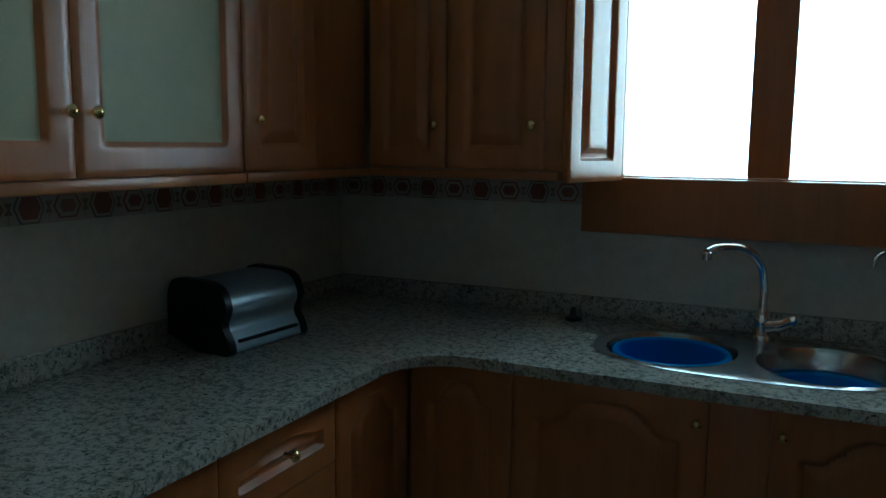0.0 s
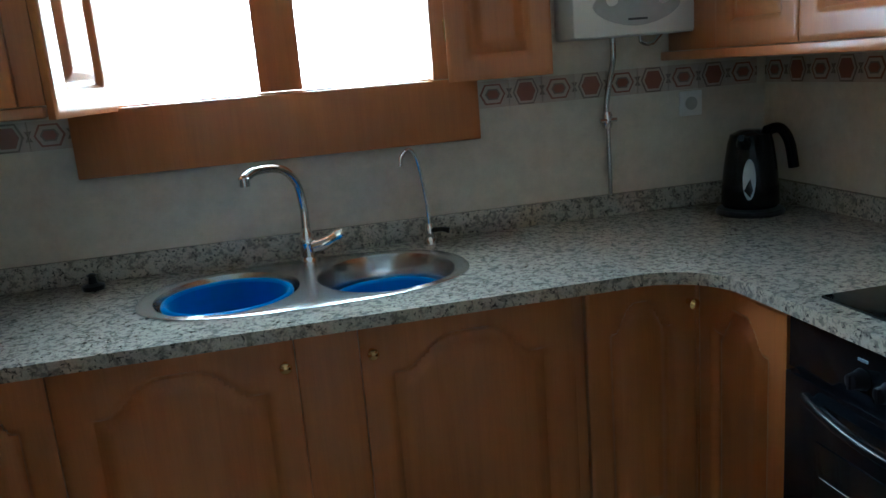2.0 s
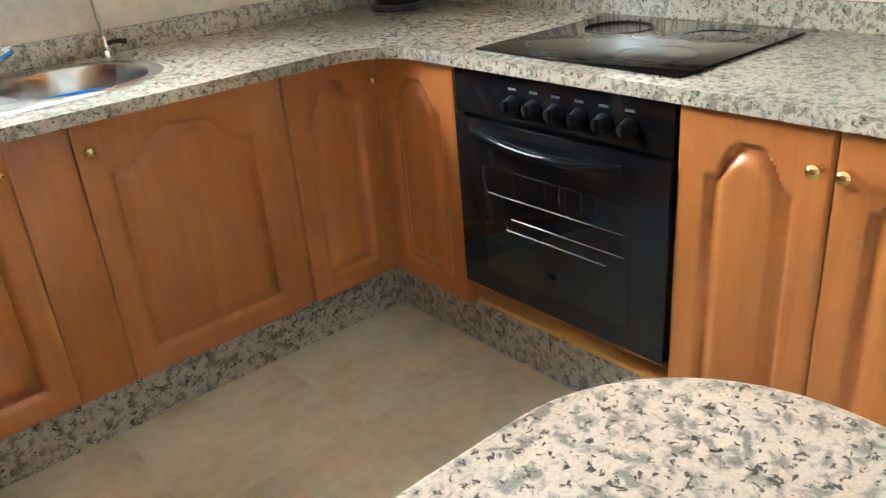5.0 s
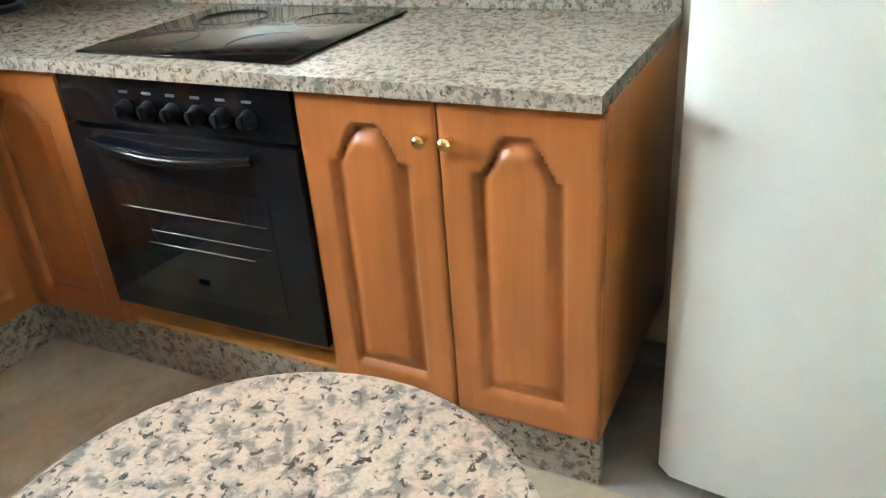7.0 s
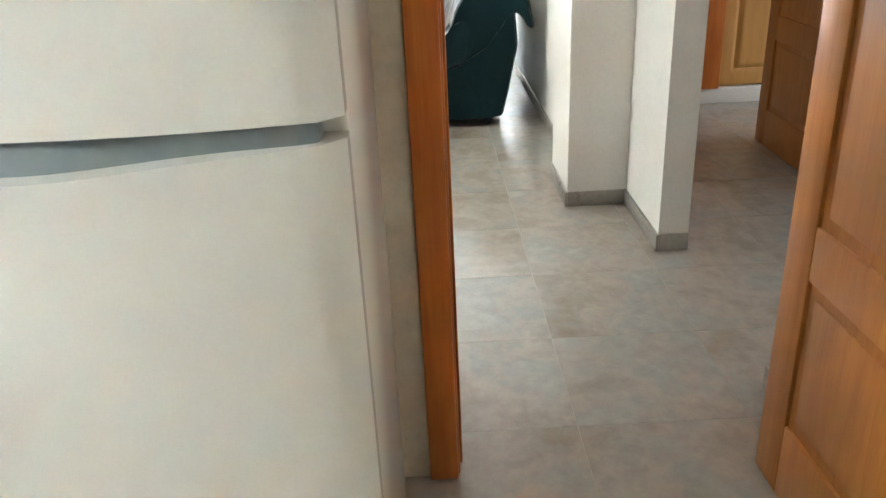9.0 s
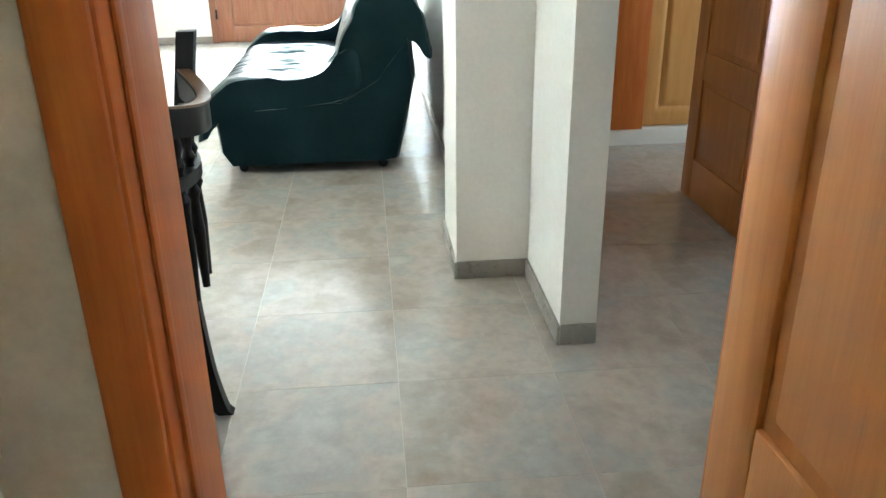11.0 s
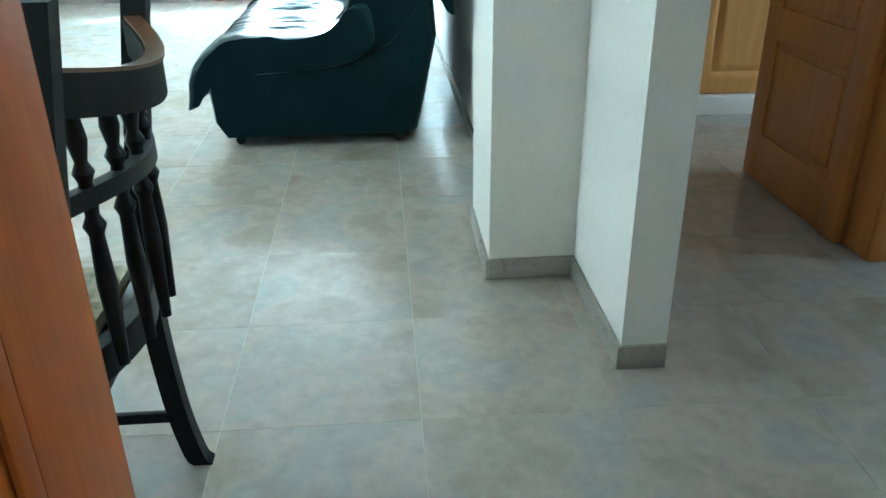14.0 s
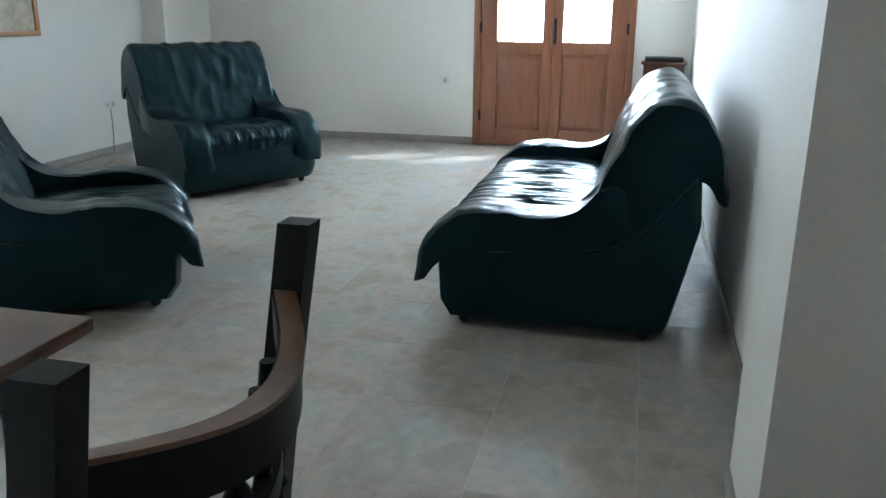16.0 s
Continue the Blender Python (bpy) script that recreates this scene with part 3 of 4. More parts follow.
oven = empty("oven", pose(-0.594, -0.965, 0, 0, 0, -90), "built-in black oven with glass door under the hob", "oven")
OW = 0.662
boxpart("body", (0.005, OW - 0.005, 0.0, 0.55, 0.235, 0.842), M_BLACK, oven)
boxpart("control_panel", (0.004, OW - 0.004, -0.022, -0.001, 0.725, 0.842), M_BLACK, oven, 0.004)
for i in range(6):
    x = 0.21 + 0.068 * i
    boxpart("dial_mark", (x - 0.012, x + 0.012, -0.0238, -0.0222, 0.806, 0.811), M_SILVER, oven, 0, "small pale printed mark")
for i in range(6):
    bm = bmesh.new()
    lathe(bm, [(0.021, 0), (0.02, 0.006), (0.0165, 0.010), (0.015, 0.026), (0.012, 0.028)], 18, (0.21 + 0.068 * i, -0.0225, 0.772), "y")
    box(bm, 0.21 + 0.068 * i - 0.003, 0.21 + 0.068 * i + 0.003, -0.054, -0.048, 0.758, 0.786)
    part("dial", bm, M_BLACKPL, oven)
od = boxpart("oven_door", (0.004, OW - 0.004, -0.030, -0.002, 0.238, 0.718), M_BLACK, oven, 0.004)
boxpart("window", (0.10, OW - 0.10, -0.0325, -0.0305, 0.30, 0.60), M_OVENGLASS, od, 0.001, "dark see-through glass")
for zz, a, c in ((0.53, 0.12, 0.55), (0.475, 0.20, 0.55), (0.44, 0.18, 0.5)):
    bm = bmesh.new()
    tube(bm, [(a, -0.034, zz), (c, -0.034, zz)], 0.0009, 6)
    part("rack", bm, M_BORDER3, od, "steel rack seen behind the glass")
bm = bmesh.new()
pts = []
for i in range(21):
    x = 0.085 + 0.47 * i / 20
    pts.append((x, -0.045 - 0.03 * math.sin(math.pi * i / 20), 0.690 - 0.012 * math.sin(math.pi * i / 20)))
tube(bm, pts, [0.012] * 21, 10)
part("handle", bm, M_BLACK, od, "curved glossy black handle")
boxpart("badge", (0.31, 0.345, -0.0325, -0.0303, 0.345, 0.362), M_SILVER, od, 0.001, "small silver badge")
tagged(boxpart("oven_shelf", (-0.60, -0.02, -1.62, -0.97, 0.215, 0.233), M_CAB), "wooden shelf under the built-in oven", "shelf")
tagged(boxpart("oven_base_board", (-0.585, -0.02, -1.62, -0.97, 0.149, 0.163), M_YELLOW), "wooden base board in the gap under the oven", "board")

# upper cabinets
def upper_unit(m, w, doors, label, depth=0.33, z0=1.37, z1=2.15, cream=False, arch=0.05):
    u = empty("wall_cabinet", m, label, "cabinet", "kitchen wall cabinets")
    carcass(u, w, depth, z0, z1)
    for x, dw, side in doors:
        kx = 0.03 if side == "l" else dw - 0.03
        door_on(u, x, z0, dw, z1 - z0, arch, (kx, 0.13), cream)
    boxpart("light_rail", (0, w, -0.028, 0.02, z0 - 0.028, z0 - 0.001), M_CAB, u, 0.006)
    return u


upper_unit(pose(-2.74, -1.985, 0, 0, 0, 90), 1.01, [(0, 0.505, "r"), (0.505, 0.505, "l")], "cherry-wood wall cabinet with two pale glazed doors", 0.318, cream=True, arch=0.0)
upper_unit(pose(-2.74, -0.973, 0, 0, 0, 90), 0.625, [(0, 0.32, "l")], "cherry-wood wall cabinet in the corner", 0.318)
upper_unit(pose(-2.74, -2.6, 0, 0, 0, 90), 0.614, [(0, 0.307, "r"), (0.307, 0.307, "l")], "cherry-wood wall cabinet with two pale glazed doors", 0.318, cream=True, arch=0.0)
upper_unit(pose(-2.718, -0.345, 0), 0.64, [(0.0, 0.272, "r"), (0.277, 0.31, "r")], "cherry-wood wall cabinet beside the window", 0.34)
upper_unit(pose(-0.345, -0.002, 0, 0, 0, -90), 0.99, [(0.29, 0.35, "r"), (0.64, 0.35, "r")], "cherry-wood wall cabinet beside the boiler", 0.342, z0=1.372)
upper_unit(pose(-0.40, -0.996, 0, 0, 0, -90), 0.64, [(0, 0.64, "l")], "cherry-wood extractor cabinet over the hob", 0.397, z0=1.372)
upper_unit(pose(-0.345, -1.64, 0, 0, 0, -90), 0.6, [(0, 0.3, "r"), (0.3, 0.3, "l")], "cherry-wood wall cabinet over the worktop", 0.342)

# window with inner shutters
win = tagged(new("window_1"), "wooden kitchen window with two open inner shutters", "window", kind="structure")
win.matrix_basis = pose(-1.54, 0, 0)
for nm, b in (("window_sill", (-0.56, 0.56, -0.045, 0.0, 1.165, 1.345)), ("frame_left", (-0.56, -0.43, -0.04, 0.0, 1.346, 2.3)), ("frame_right", (0.43, 0.56, -0.04, 0.0, 1.346, 2.3)), ("frame_top", (-0.43, 0.43, -0.04, 0.0, 2.19, 2.3)),
              ("sash", (-0.46, 0.46, 0.002, 0.05, 1.275, 1.35)), ("mullion", (-0.06, 0.06, 0.002, 0.05, 1.351, 2.2))):
    boxpart(nm, b, M_CAB, win, 0.004)
for x0, x1 in ((-0.46, -0.06), (0.06, 0.46)):
    g = boxpart("pane", (x0, x1, 0.02, 0.024, 1.351, 2.2), M_GLASS, win, 0)
    g.visible_shadow = False


def shutter(m, w, lab, hx=0.002):
    u = empty("shutter", m, lab, "shutter", "window shutters")
    d = door_on(u, 0, 1.335, w, 0.86, 0.0)
    d.name = "panel"
    for zz in (1.45, 2.05):
        bm = bmesh.new()
        tube(bm, [(hx, 0.002, zz), (hx, 0.002, zz + 0.06)], 0.006, 8)
        part("hinge", bm, M_BRASS, u)


shutter(pose(-2.076, -0.3465, 0, 0, 0, 73), 0.31, "open wooden inner shutter with raised panel", 0.308)
shutter(pose(-1.075, -0.075, 0, 0, 0, -12), 0.30, "wooden inner shutter folded against the wall")

# boiler
heater = empty("water_heater", pose(-0.525, -0.002, 1.425), "white gas water heater on the tiled wall", "water heater")
boxpart("casing", (-0.195, 0.195, -0.15, 0, 0, 0.62), M_HEATER, heater, 0.012)
bm = bmesh.new()
prism(bm, [(x, z2 + 0.085) for x, z2 in superellipse(0, 0, 0.135, 0.058, 1.7)], -0.156, -0.150, "y")
part("control_plate", bm, M_HPLATE, heater)
for x in (-0.08, 0.08):
    bm = bmesh.new()
    lathe(bm, [(0.016, 0), (0.015, 0.012), (0.01, 0.016)], 16, (x, -0.1565, 0.1), "y")
    part("dial", bm, M_WHITEPL, heater)
boxpart("nameplate", (-0.03, 0.03, -0.1585, -0.1562, 0.043, 0.049), M_INK, heater, 0)
bm = bmesh.new()
tube(bm, curve_pts([(-0.03, -0.05, 0.002), (-0.03, -0.05, -0.06), (-0.035, -0.035, -0.12), (-0.045, -0.025, -0.2), (-0.04, -0.022, -0.26)], 20), 0.009, 10)
tube(bm, [(-0.04, -0.022, -0.26), (-0.035, -0.014, -0.478)], 0.007, 10)
part("gas_pipe", bm, M_STEEL, heater, "grey metal gas pipe")
bm = bmesh.new()
lathe(bm, [(0.012, 0), (0.016, 0.01), (0.016, 0.04), (0.012, 0.05)], 14, (-0.042, -0.022, -0.27))
tube(bm, [(-0.07, -0.03, -0.245), (-0.015, -0.03, -0.245)], 0.007, 8)
part("valve", bm, M_CHROME, heater)
bm = bmesh.new()
tube(bm, curve_pts([(0.06, -0.05, 0.002), (0.065, -0.05, -0.02), (0.10, -0.05, -0.025), (0.13, -0.05, 0.002)], 12), 0.006, 8)
part("water_pipe", bm, M_STEEL, heater)


def socket(m, n=1):
    u = empty("wall_socket", m, "white double wall socket on the tiles" if n == 2 else "single white plastic wall socket", "socket", "wall sockets")
    for i in range(n):
        x = 0.08 * i
        boxpart("plate", (x - 0.039, x + 0.039, -0.008, -0.0005, -0.039, 0.039), M_WHITEPL, u, 0.003)
        bm = bmesh.new()
        lathe(bm, [(0.021, 0.0), (0.021, 0.002), (0.018, 0.0025)], 18, (x, -0.0083, 0), "y")
        part("inset", bm, M_HPLATE, u)


socket(pose(-0.27, 0, 1.205))
socket(pose(0, -0.575, 1.185, 0, 0, -90), 2)
socket(pose(8.3, -1.388, 0.63, 0, 0, -90))
socket(pose(6.78, 1.45, 0.45), 2)

# kettle
ket = empty("kettle", pose(-0.2, -0.22, CT), "black plastic electric kettle on its round base", "kettle")
bm = bmesh.new()
lathe(bm, [(0.098, 0), (0.1, 0.008), (0.094, 0.016), (0.06, 0.02)], 32)
part("base", bm, M_BLACKPL, ket)
bm = bmesh.new()
lathe(bm, [(0.076, 0.021), (0.083, 0.03), (0.082, 0.08), (0.075, 0.15), (0.066, 0.21), (0.058, 0.238), (0.03, 0.25)], 32)
part("jug", bm, M_BLACK, ket)
bm = bmesh.new()
tube(bm, curve_pts([(0.03, -0.03, 0.245), (0.075, -0.03, 0.25), (0.105, -0.035, 0.21), (0.12, -0.04, 0.13)], 18), [0.016] * 19, 12)
part("handle", bm, M_BLACK, ket)
bm = bmesh.new()
tube(bm, [(-0.058, -0.052, 0.22), (-0.082, -0.075, 0.238)], [0.022, 0.010], 12)
part("spout", bm, M_BLACK, ket)
bm = bmesh.new()
prism(bm, [(0.018 * math.cos(i * math.pi / 10), 0.1 + 0.06 * math.sin(i * math.pi / 10)) for i in range(20)], -0.004, 0.004, "y")
part("water_gauge", bm, M_SILVER, ket, "silver oval water gauge", m=pose(-0.048, -0.066, 0.012, -4, 0, -36))

# bread bin
bin_ = empty("bread_bin", pose(-2.9, -0.81, CT, 0, 0, 86), "black and silver roll-top bread bin on the worktop", "bread bin")
prof = curve_pts([(0.0, 0.0, 0.0), (0.0, -0.115, 0.0), (0.0, -0.12, 0.035), (0, -0.10, 0.075), (0, -0.115, 0.125), (0, -0.085, 0.178), (0, 0.0, 0.19), (0, 0.09, 0.17), (0, 0.1, 0.0)], 40)
for x0, x1 in ((-0.16, -0.135), (0.135, 0.16)):
    bm = bmesh.new()
    prism(bm, [(p.y * 1.04, p.z * 1.04) for p in prof[:-1]], x0, x1, "x")
    part("end_cap", bm, M_BLACKPL, bin_)
bm = bmesh.new()
prism(bm, [(p.y, max(p.z, 0.003)) for p in prof[1:-1]], -0.135, 0.135, "x")
part("lid", bm, M_SILVER, bin_, "silver curved lid")
boxpart("grip", (-0.12, 0.12, -0.128, -0.118, 0.03, 0.04), M_BLACKPL, bin_)

# narrow bar table with rounded end
kt = empty("bar_table", pose(-1.605, -2.325, 0), "narrow granite-topped bar table with a rounded end", "table")
bm = bmesh.new()
o = [(-0.2, 0.166), (-0.2, -0.166)] + arc(0, 0, 0.166, -90, 90, 32)
prism(bm, o, 0.888, 0.916)
bmesh.ops.bevel(bm, geom=[e for e in bm.edges if e.is_boundary is False and abs(e.verts[0].co.z - 0.916) < 1e-4 and abs(e.verts[1].co.z - 0.916) < 1e-4], offset=0.004, segments=2, affect="EDGES", profile=0.5)
part("tabletop", bm, M_GRANITE2, kt, "pinkish speckled granite top", smooth=False)
for x in (-0.13, -0.01):
    bm = bmesh.new()
    lathe(bm, [(0.05, 0), (0.05, 0.008), (0.024, 0.014), (0.024, 0.872), (0.045, 0.876), (0.045, 0.8875)], 20, (x, 0, 0))
    part("leg", bm, M_STEEL, kt)

# fridge
fr = empty("fridge", pose(0.015, -2.643, 0), "white two-door fridge with grey recessed handle strip", "fridge")
FYH = 0.289
boxpart("cabinet", (-0.50, 0.0, -FYH, FYH, 0.03, 1.75), M_FRIDGE, fr, 0.006)


def fridge_door(name, z0, z1, scoop):
    bm = bmesh.new()
    n, k = 20, 24
    rows = []
    for i in range(n + 1):
        v = -FYH + 2 * FYH * i / n
        bow = 0.03 * (1 - (v / FYH) ** 2)
        edge = 0.022 * max(0, (abs(v) / FYH - 0.9) / 0.1) ** 2
        top = z1
        if scoop:
            u = (v + FYH) / (2 * FYH)
            top = z1 - 0.018 * max(0, math.sin(math.pi * min(1, max(0, (u - 0.04) / 0.92)))) ** 0.6 + 0.008 * math.sin(2 * math.pi * u)
        col = []
        for j in range(k + 1):
            zz = z0 + (top - z0) * j / k
            col.append(bm.verts.new((-0.555 - bow + edge, v, zz)))
        back = [bm.verts.new((-0.5015, v, z0)), bm.verts.new((-0.5015, v, top))]
        rows.append([back[0]] + col + [back[1]])
    for a, c in zip(rows, rows[1:]):
        for j in range(len(a)):
            bm.faces.new((a[j], c[j], c[(j + 1) % len(a)], a[(j + 1) % len(a)]))
    bm.faces.new(rows[0])
    bm.faces.new(rows[-1][::-1])
    bmesh.ops.recalc_face_normals(bm, faces=bm.faces)
    return part(name, bm, M_FRIDGE, fr)


fridge_door("lower_door", 0.05, 1.106, True)
fridge_door("upper_door", 1.133, 1.745, False)
boxpart("handle_strip", (-0.548, -0.5012, -FYH + 0.03, FYH - 0.03, 1.05, 1.132), M_FRIDGEG, fr, 0.006, "grey recessed handle strip")
for x in (-0.45, -0.05):
    for y in (-0.24, 0.24):
        bm = bmesh.new()
        lathe(bm, [(0.018, 0), (0.018, 0.029)], 12, (x, y, 0))
        part("foot", bm, M_BLACKPL, fr)

# doorway frame and open door
df = tagged(new("door_frame_1"), "orange-varnished pine door frame of the kitchen", "door frame", kind="structure")
for nm, b in (("jamb", (0.195, 0.441, -3.062, -2.9905, 0, 2.1)), ("casing", (0.180, 0.1945, -3.057, -2.985, 0, 2.16)), ("casing", (0.4415, 0.455, -3.057, -2.985, 0, 2.16)), ("stop", (0.24, 0.27, -3.070, -3.0625, 0, 2.04)),
              ("jamb", (0.20, 0.305, -3.96, -3.872, 0, 2.1)), ("head", (0.195, 0.441, -3.871, -3.063, 2.04, 2.1))):
    boxpart(nm, b, M_JAMB, df, 0.006)


def panelled_leaf(m, w, mat, lab, sides=1):
    u = empty("door_leaf", m, lab, "door", "panelled doors")
    h, st = 2.02, 0.11
    boxpart("core", (0.002, w - 0.002, 0.010, 0.028, 0.006, h - 0.002), mat, u, 0)
    rails = [(0.005, 0.20), (0.575, 0.70), (h - 0.12, h)]
    for x0, x1 in ((0, st), (w - st, w)):
        boxpart("stile", (x0, x1, 0, 0.038, 0.005, h), mat, u, 0.003)
    for z0, z1 in rails:
        boxpart("rail", (st + 0.0005, w - st - 0.0005, 0.0005, 0.0375, z0, z1), mat, u, 0.003)
    for (a, z0), (z1, c) in zip(rails, rails[1:]):
        boxpart("panel", (st + 0.03, w - st - 0.03, 0.005, 0.033, z0 + 0.03, z1 - 0.03), mat, u, 0.004)
    for f in (-1, 1):
        bm = bmesh.new()
        y0 = 0.0 if f < 0 else 0.038
        tube(bm, curve_pts([(w - 0.055, y0, 1.08), (w - 0.055, y0 + f * 0.045, 1.08), (w - 0.085, y0 + f * 0.05, 1.08), (w - 0.17, y0 + f * 0.05, 1.08)], 14), 0.009, 10)
        part("handle", bm, M_BRASS, u, "brass lever handle")
    return u


# hinged on the south jamb and folded back into the kitchen
panelled_leaf(pose(0.18, -3.812, 0, 0, 0, 181), 0.74, M_LEAF, "open varnished wooden door with raised panels")

# border tiles along the kitchen walls
def border_tile_mesh(filled):
    """A glazed relief tile: an outlined hexagon (or a filled one that reaches the edges) between hourglass spots."""
    bm = bmesh.new()
    w, h = 0.104, 0.078

    def relief(pts, y, idx):
        hi = [bm.verts.new((w / 2 + x, y, h / 2 + zz)) for x, zz in pts]
        lo = [bm.verts.new((v.co.x, -0.0058, v.co.z)) for v in hi]
        n = len(pts)
        for f in [bm.faces.new(hi)] + [bm.faces.new((lo[k], lo[(k + 1) % n], hi[(k + 1) % n], hi[k])) for k in range(n)]:
            f.material_index = idx

    def hexa(a, b):
        return [(-a, 0), (-a * 0.6, -b), (a * 0.6, -b), (a, 0), (a * 0.6, b), (-a * 0.6, b)]
    box(bm, 0.0005, w - 0.0005, -0.006, 0, 0, h)
    if filled:
        relief(hexa(0.041, 0.0375), -0.0075, 2)
        relief(hexa(0.036, 0.033), -0.0085, 0)
        relief(hexa(0.030, 0.027), -0.0095, 1)
    else:
        relief(hexa(0.040, 0.030), -0.0075, 1)
        relief(hexa(0.034, 0.025), -0.0085, 0)
        relief(hexa(0.024, 0.016), -0.0095, 2)
        relief(hexa(0.019, 0.012), -0.0105, 1)
    for sx in (-1, 1):
        for sz in (-1, 1):
            relief([(sx * 0.051, 0), (sx * 0.051, sz * 0.014), (sx * 0.043, sz * 0.014)], -0.008, 2)
    bmesh.ops.recalc_face_normals(bm, faces=bm.faces)
    return mesh_of("border_tile", bm, [M_BORDER, M_BORDER2, M_BORDER3], False)


BORDER_TILES = (border_tile_mesh(False), border_tile_mesh(True))


def border(wall, start, step, n, rz):
    for i in range(n):
        t = new("border_tile", BORDER_TILES[i % 2])
        t.parent = bpy.data.objects[wall]
        t.matrix_basis = pose(start[0] + step[0] * i, start[1] + step[1] * i, 1.25, 0, 0, rz)


border("wall_kitchen_north", (-0.978, -0.0005), (0.105, 0), 9, 0)
border("wall_kitchen_north", (-3.05, -0.0005), (0.105, 0), 9, 0)
border("wall_kitchen_east", (-0.0005, -0.012), (0, -0.105), 21, -90)
border("wall_kitchen_west", (-3.0595, -2.55), (0, 0.105), 24, 90)

# ---- passage and bedroom ----
df2 = tagged(new("door_frame_2"), "varnished wooden frame of the bedroom door", "door frame", kind="structure")
for nm, b in (("jamb", (2.03, 2.19, -4.945, -4.91, 0, 2.1)), ("casing", (2.015, 2.0295, -5.01, -4.913, 0, 2.16)), ("jamb", (2.03, 2.19, -4.08, -4.046, 0, 2.1)), ("head", (2.03, 2.19, -4.909, -4.081, 2.05, 2.1))):
    boxpart(nm, b, M_LEAF, df2, 0.005)
panelled_leaf(pose(2.165, -4.907, 0, 0, 0, 0), 0.74, M_LEAF, "open varnished bedroom door with raised panels")
wd = empty("wardrobe", pose(3.75, -4.1, 0), "built-in yellow wooden wardrobe on a white plinth", "wardrobe")
boxpart("plinth", (0.0, 0.44, -2.4, 0, 0, 0.10), M_WALL, wd, 0.002, "white painted plinth")
boxpart("frame_post", (-0.02, 0.05, -0.84, -0.64, 0.1005, 2.3), M_JAMB, wd, 0.005)
boxpart("body", (0.06, 0.44, -2.4, 0, 0.1005, 2.3), M_YELLOW, wd, 0.002)
for i in range(3):
    d = new("door", panel_mesh(0.5, 2.1, 0.0, 0.09))
    d.data.materials[0] = M_YELLOW
    d.parent = wd
    d.matrix_basis = pose(0.036, -0.845 - 0.505 * i, 0.11, 0, 0, -90)

sw = empty("light_switch", pose(1.60, -3.924, 1.21, 0, 0, 180), "white light switch on the wall end", "switch")
boxpart("plate", (-0.042, 0.042, -0.010, 0, -0.042, 0.042), M_WHITEPL, sw, 0.004)
boxpart("rocker", (-0.022, 0.022, -0.016, -0.0105, -0.022, 0.022), M_WHITEPL, sw, 0.002)

# ---- living room ----
gd = tagged(new("door_1"), "brown wooden double garden door with glazed upper halves", "door", kind="structure")
GX, GY, GH = 8.27, -2.457, 0.773
gd.matrix_basis = pose(GX, GY, 0)
for b in ((0, 0.09, GH - 0.07, GH, 0, 2.12), (0, 0.09, -GH, -GH + 0.07, 0, 2.12), (0, 0.09, -GH + 0.0705, GH - 0.0705, 2.05, 2.12)):
    boxpart("frame", b, M_GDOOR, gd, 0.006)
for side in (1, -1):
    def leaf_box(nm, x0, x1, a, c, z0, z1, bevel=0.004, mat=M_GDOOR):
        return boxpart(nm, (x0, x1, min(side * a, side * c), max(side * a, side * c), z0, z1), mat, gd, bevel)
    leaf_box("stile", 0.015, 0.065, 0.001, 0.097, 0.01, 2.045)
    leaf_box("stile", 0.015, 0.065, 0.541, 0.702, 0.01, 2.045)
    for z0, z1 in ((0.01, 0.17), (0.90, 1.02), (1.93, 2.045)):
        leaf_box("rail", 0.016, 0.064, 0.0975, 0.5405, z0, z1)
    leaf_box("panel", 0.034, 0.055, 0.0975, 0.5405, 0.1705, 0.8995)
    leaf_box("raised_field", 0.022, 0.0335, 0.13, 0.508, 0.205, 0.865, 0.008)
    leaf_box("pane", 0.038, 0.042, 0.0975, 0.5405, 1.0205, 1.9295, 0, M_GLASS).visible_shadow = False
    # added behind the leaf edge to block daylight leaking past the frame
    leaf_box("seal", 0.066, 0.076, 0.68, 0.74, 0, 2.1, 0)
    for z0 in (0.25, 1.1, 1.85):
        leaf_box("hinge", -0.009, -0.001, 0.692, 0.716, z0, z0 + 0.1, 0.003, M_BLACKPL)
# two more unseen strips that stop light under and between the leaves
boxpart("threshold", (0.066, 0.10, -0.679, 0.679, 0, 0.04), M_GDOOR, gd, 0)
boxpart("cover_strip", (0.066, 0.076, -0.02, 0.02, 0.041, 2.04), M_GDOOR, gd, 0)
boxpart("bolt", (-0.004, 0.014, -0.035, -0.008, 1.0, 1.24), M_BLACKPL, gd, 0.004, "black door bolt")
bars = empty("window_bars", pose(8.46, GY, 0), "wrought iron bars outside the garden door glass", "bars")
for k in range(-4, 5):
    bm = bmesh.new()
    tube(bm, [(0, 0.14 * k, 0.0), (0, 0.14 * k, 2.1)], 0.008, 8)
    part("bar", bm, M_BLACKPL, bars)
structure("backdrop_garden", [(14.5, 14.6, -9, 5, -1, 4.0)], M_OUT, "overexposed daylight outside the garden door", "backdrop")
structure("ground", [(8.55, 60, -40, 40, -0.3, -0.02), (-60, 8.55, 1.7, 40, -0.3, -0.02)], M_GROUT, "pale paving outside the house", "ground")
w2 = tagged(new("window_2"), "living room window with plain frame", "window", kind="structure")
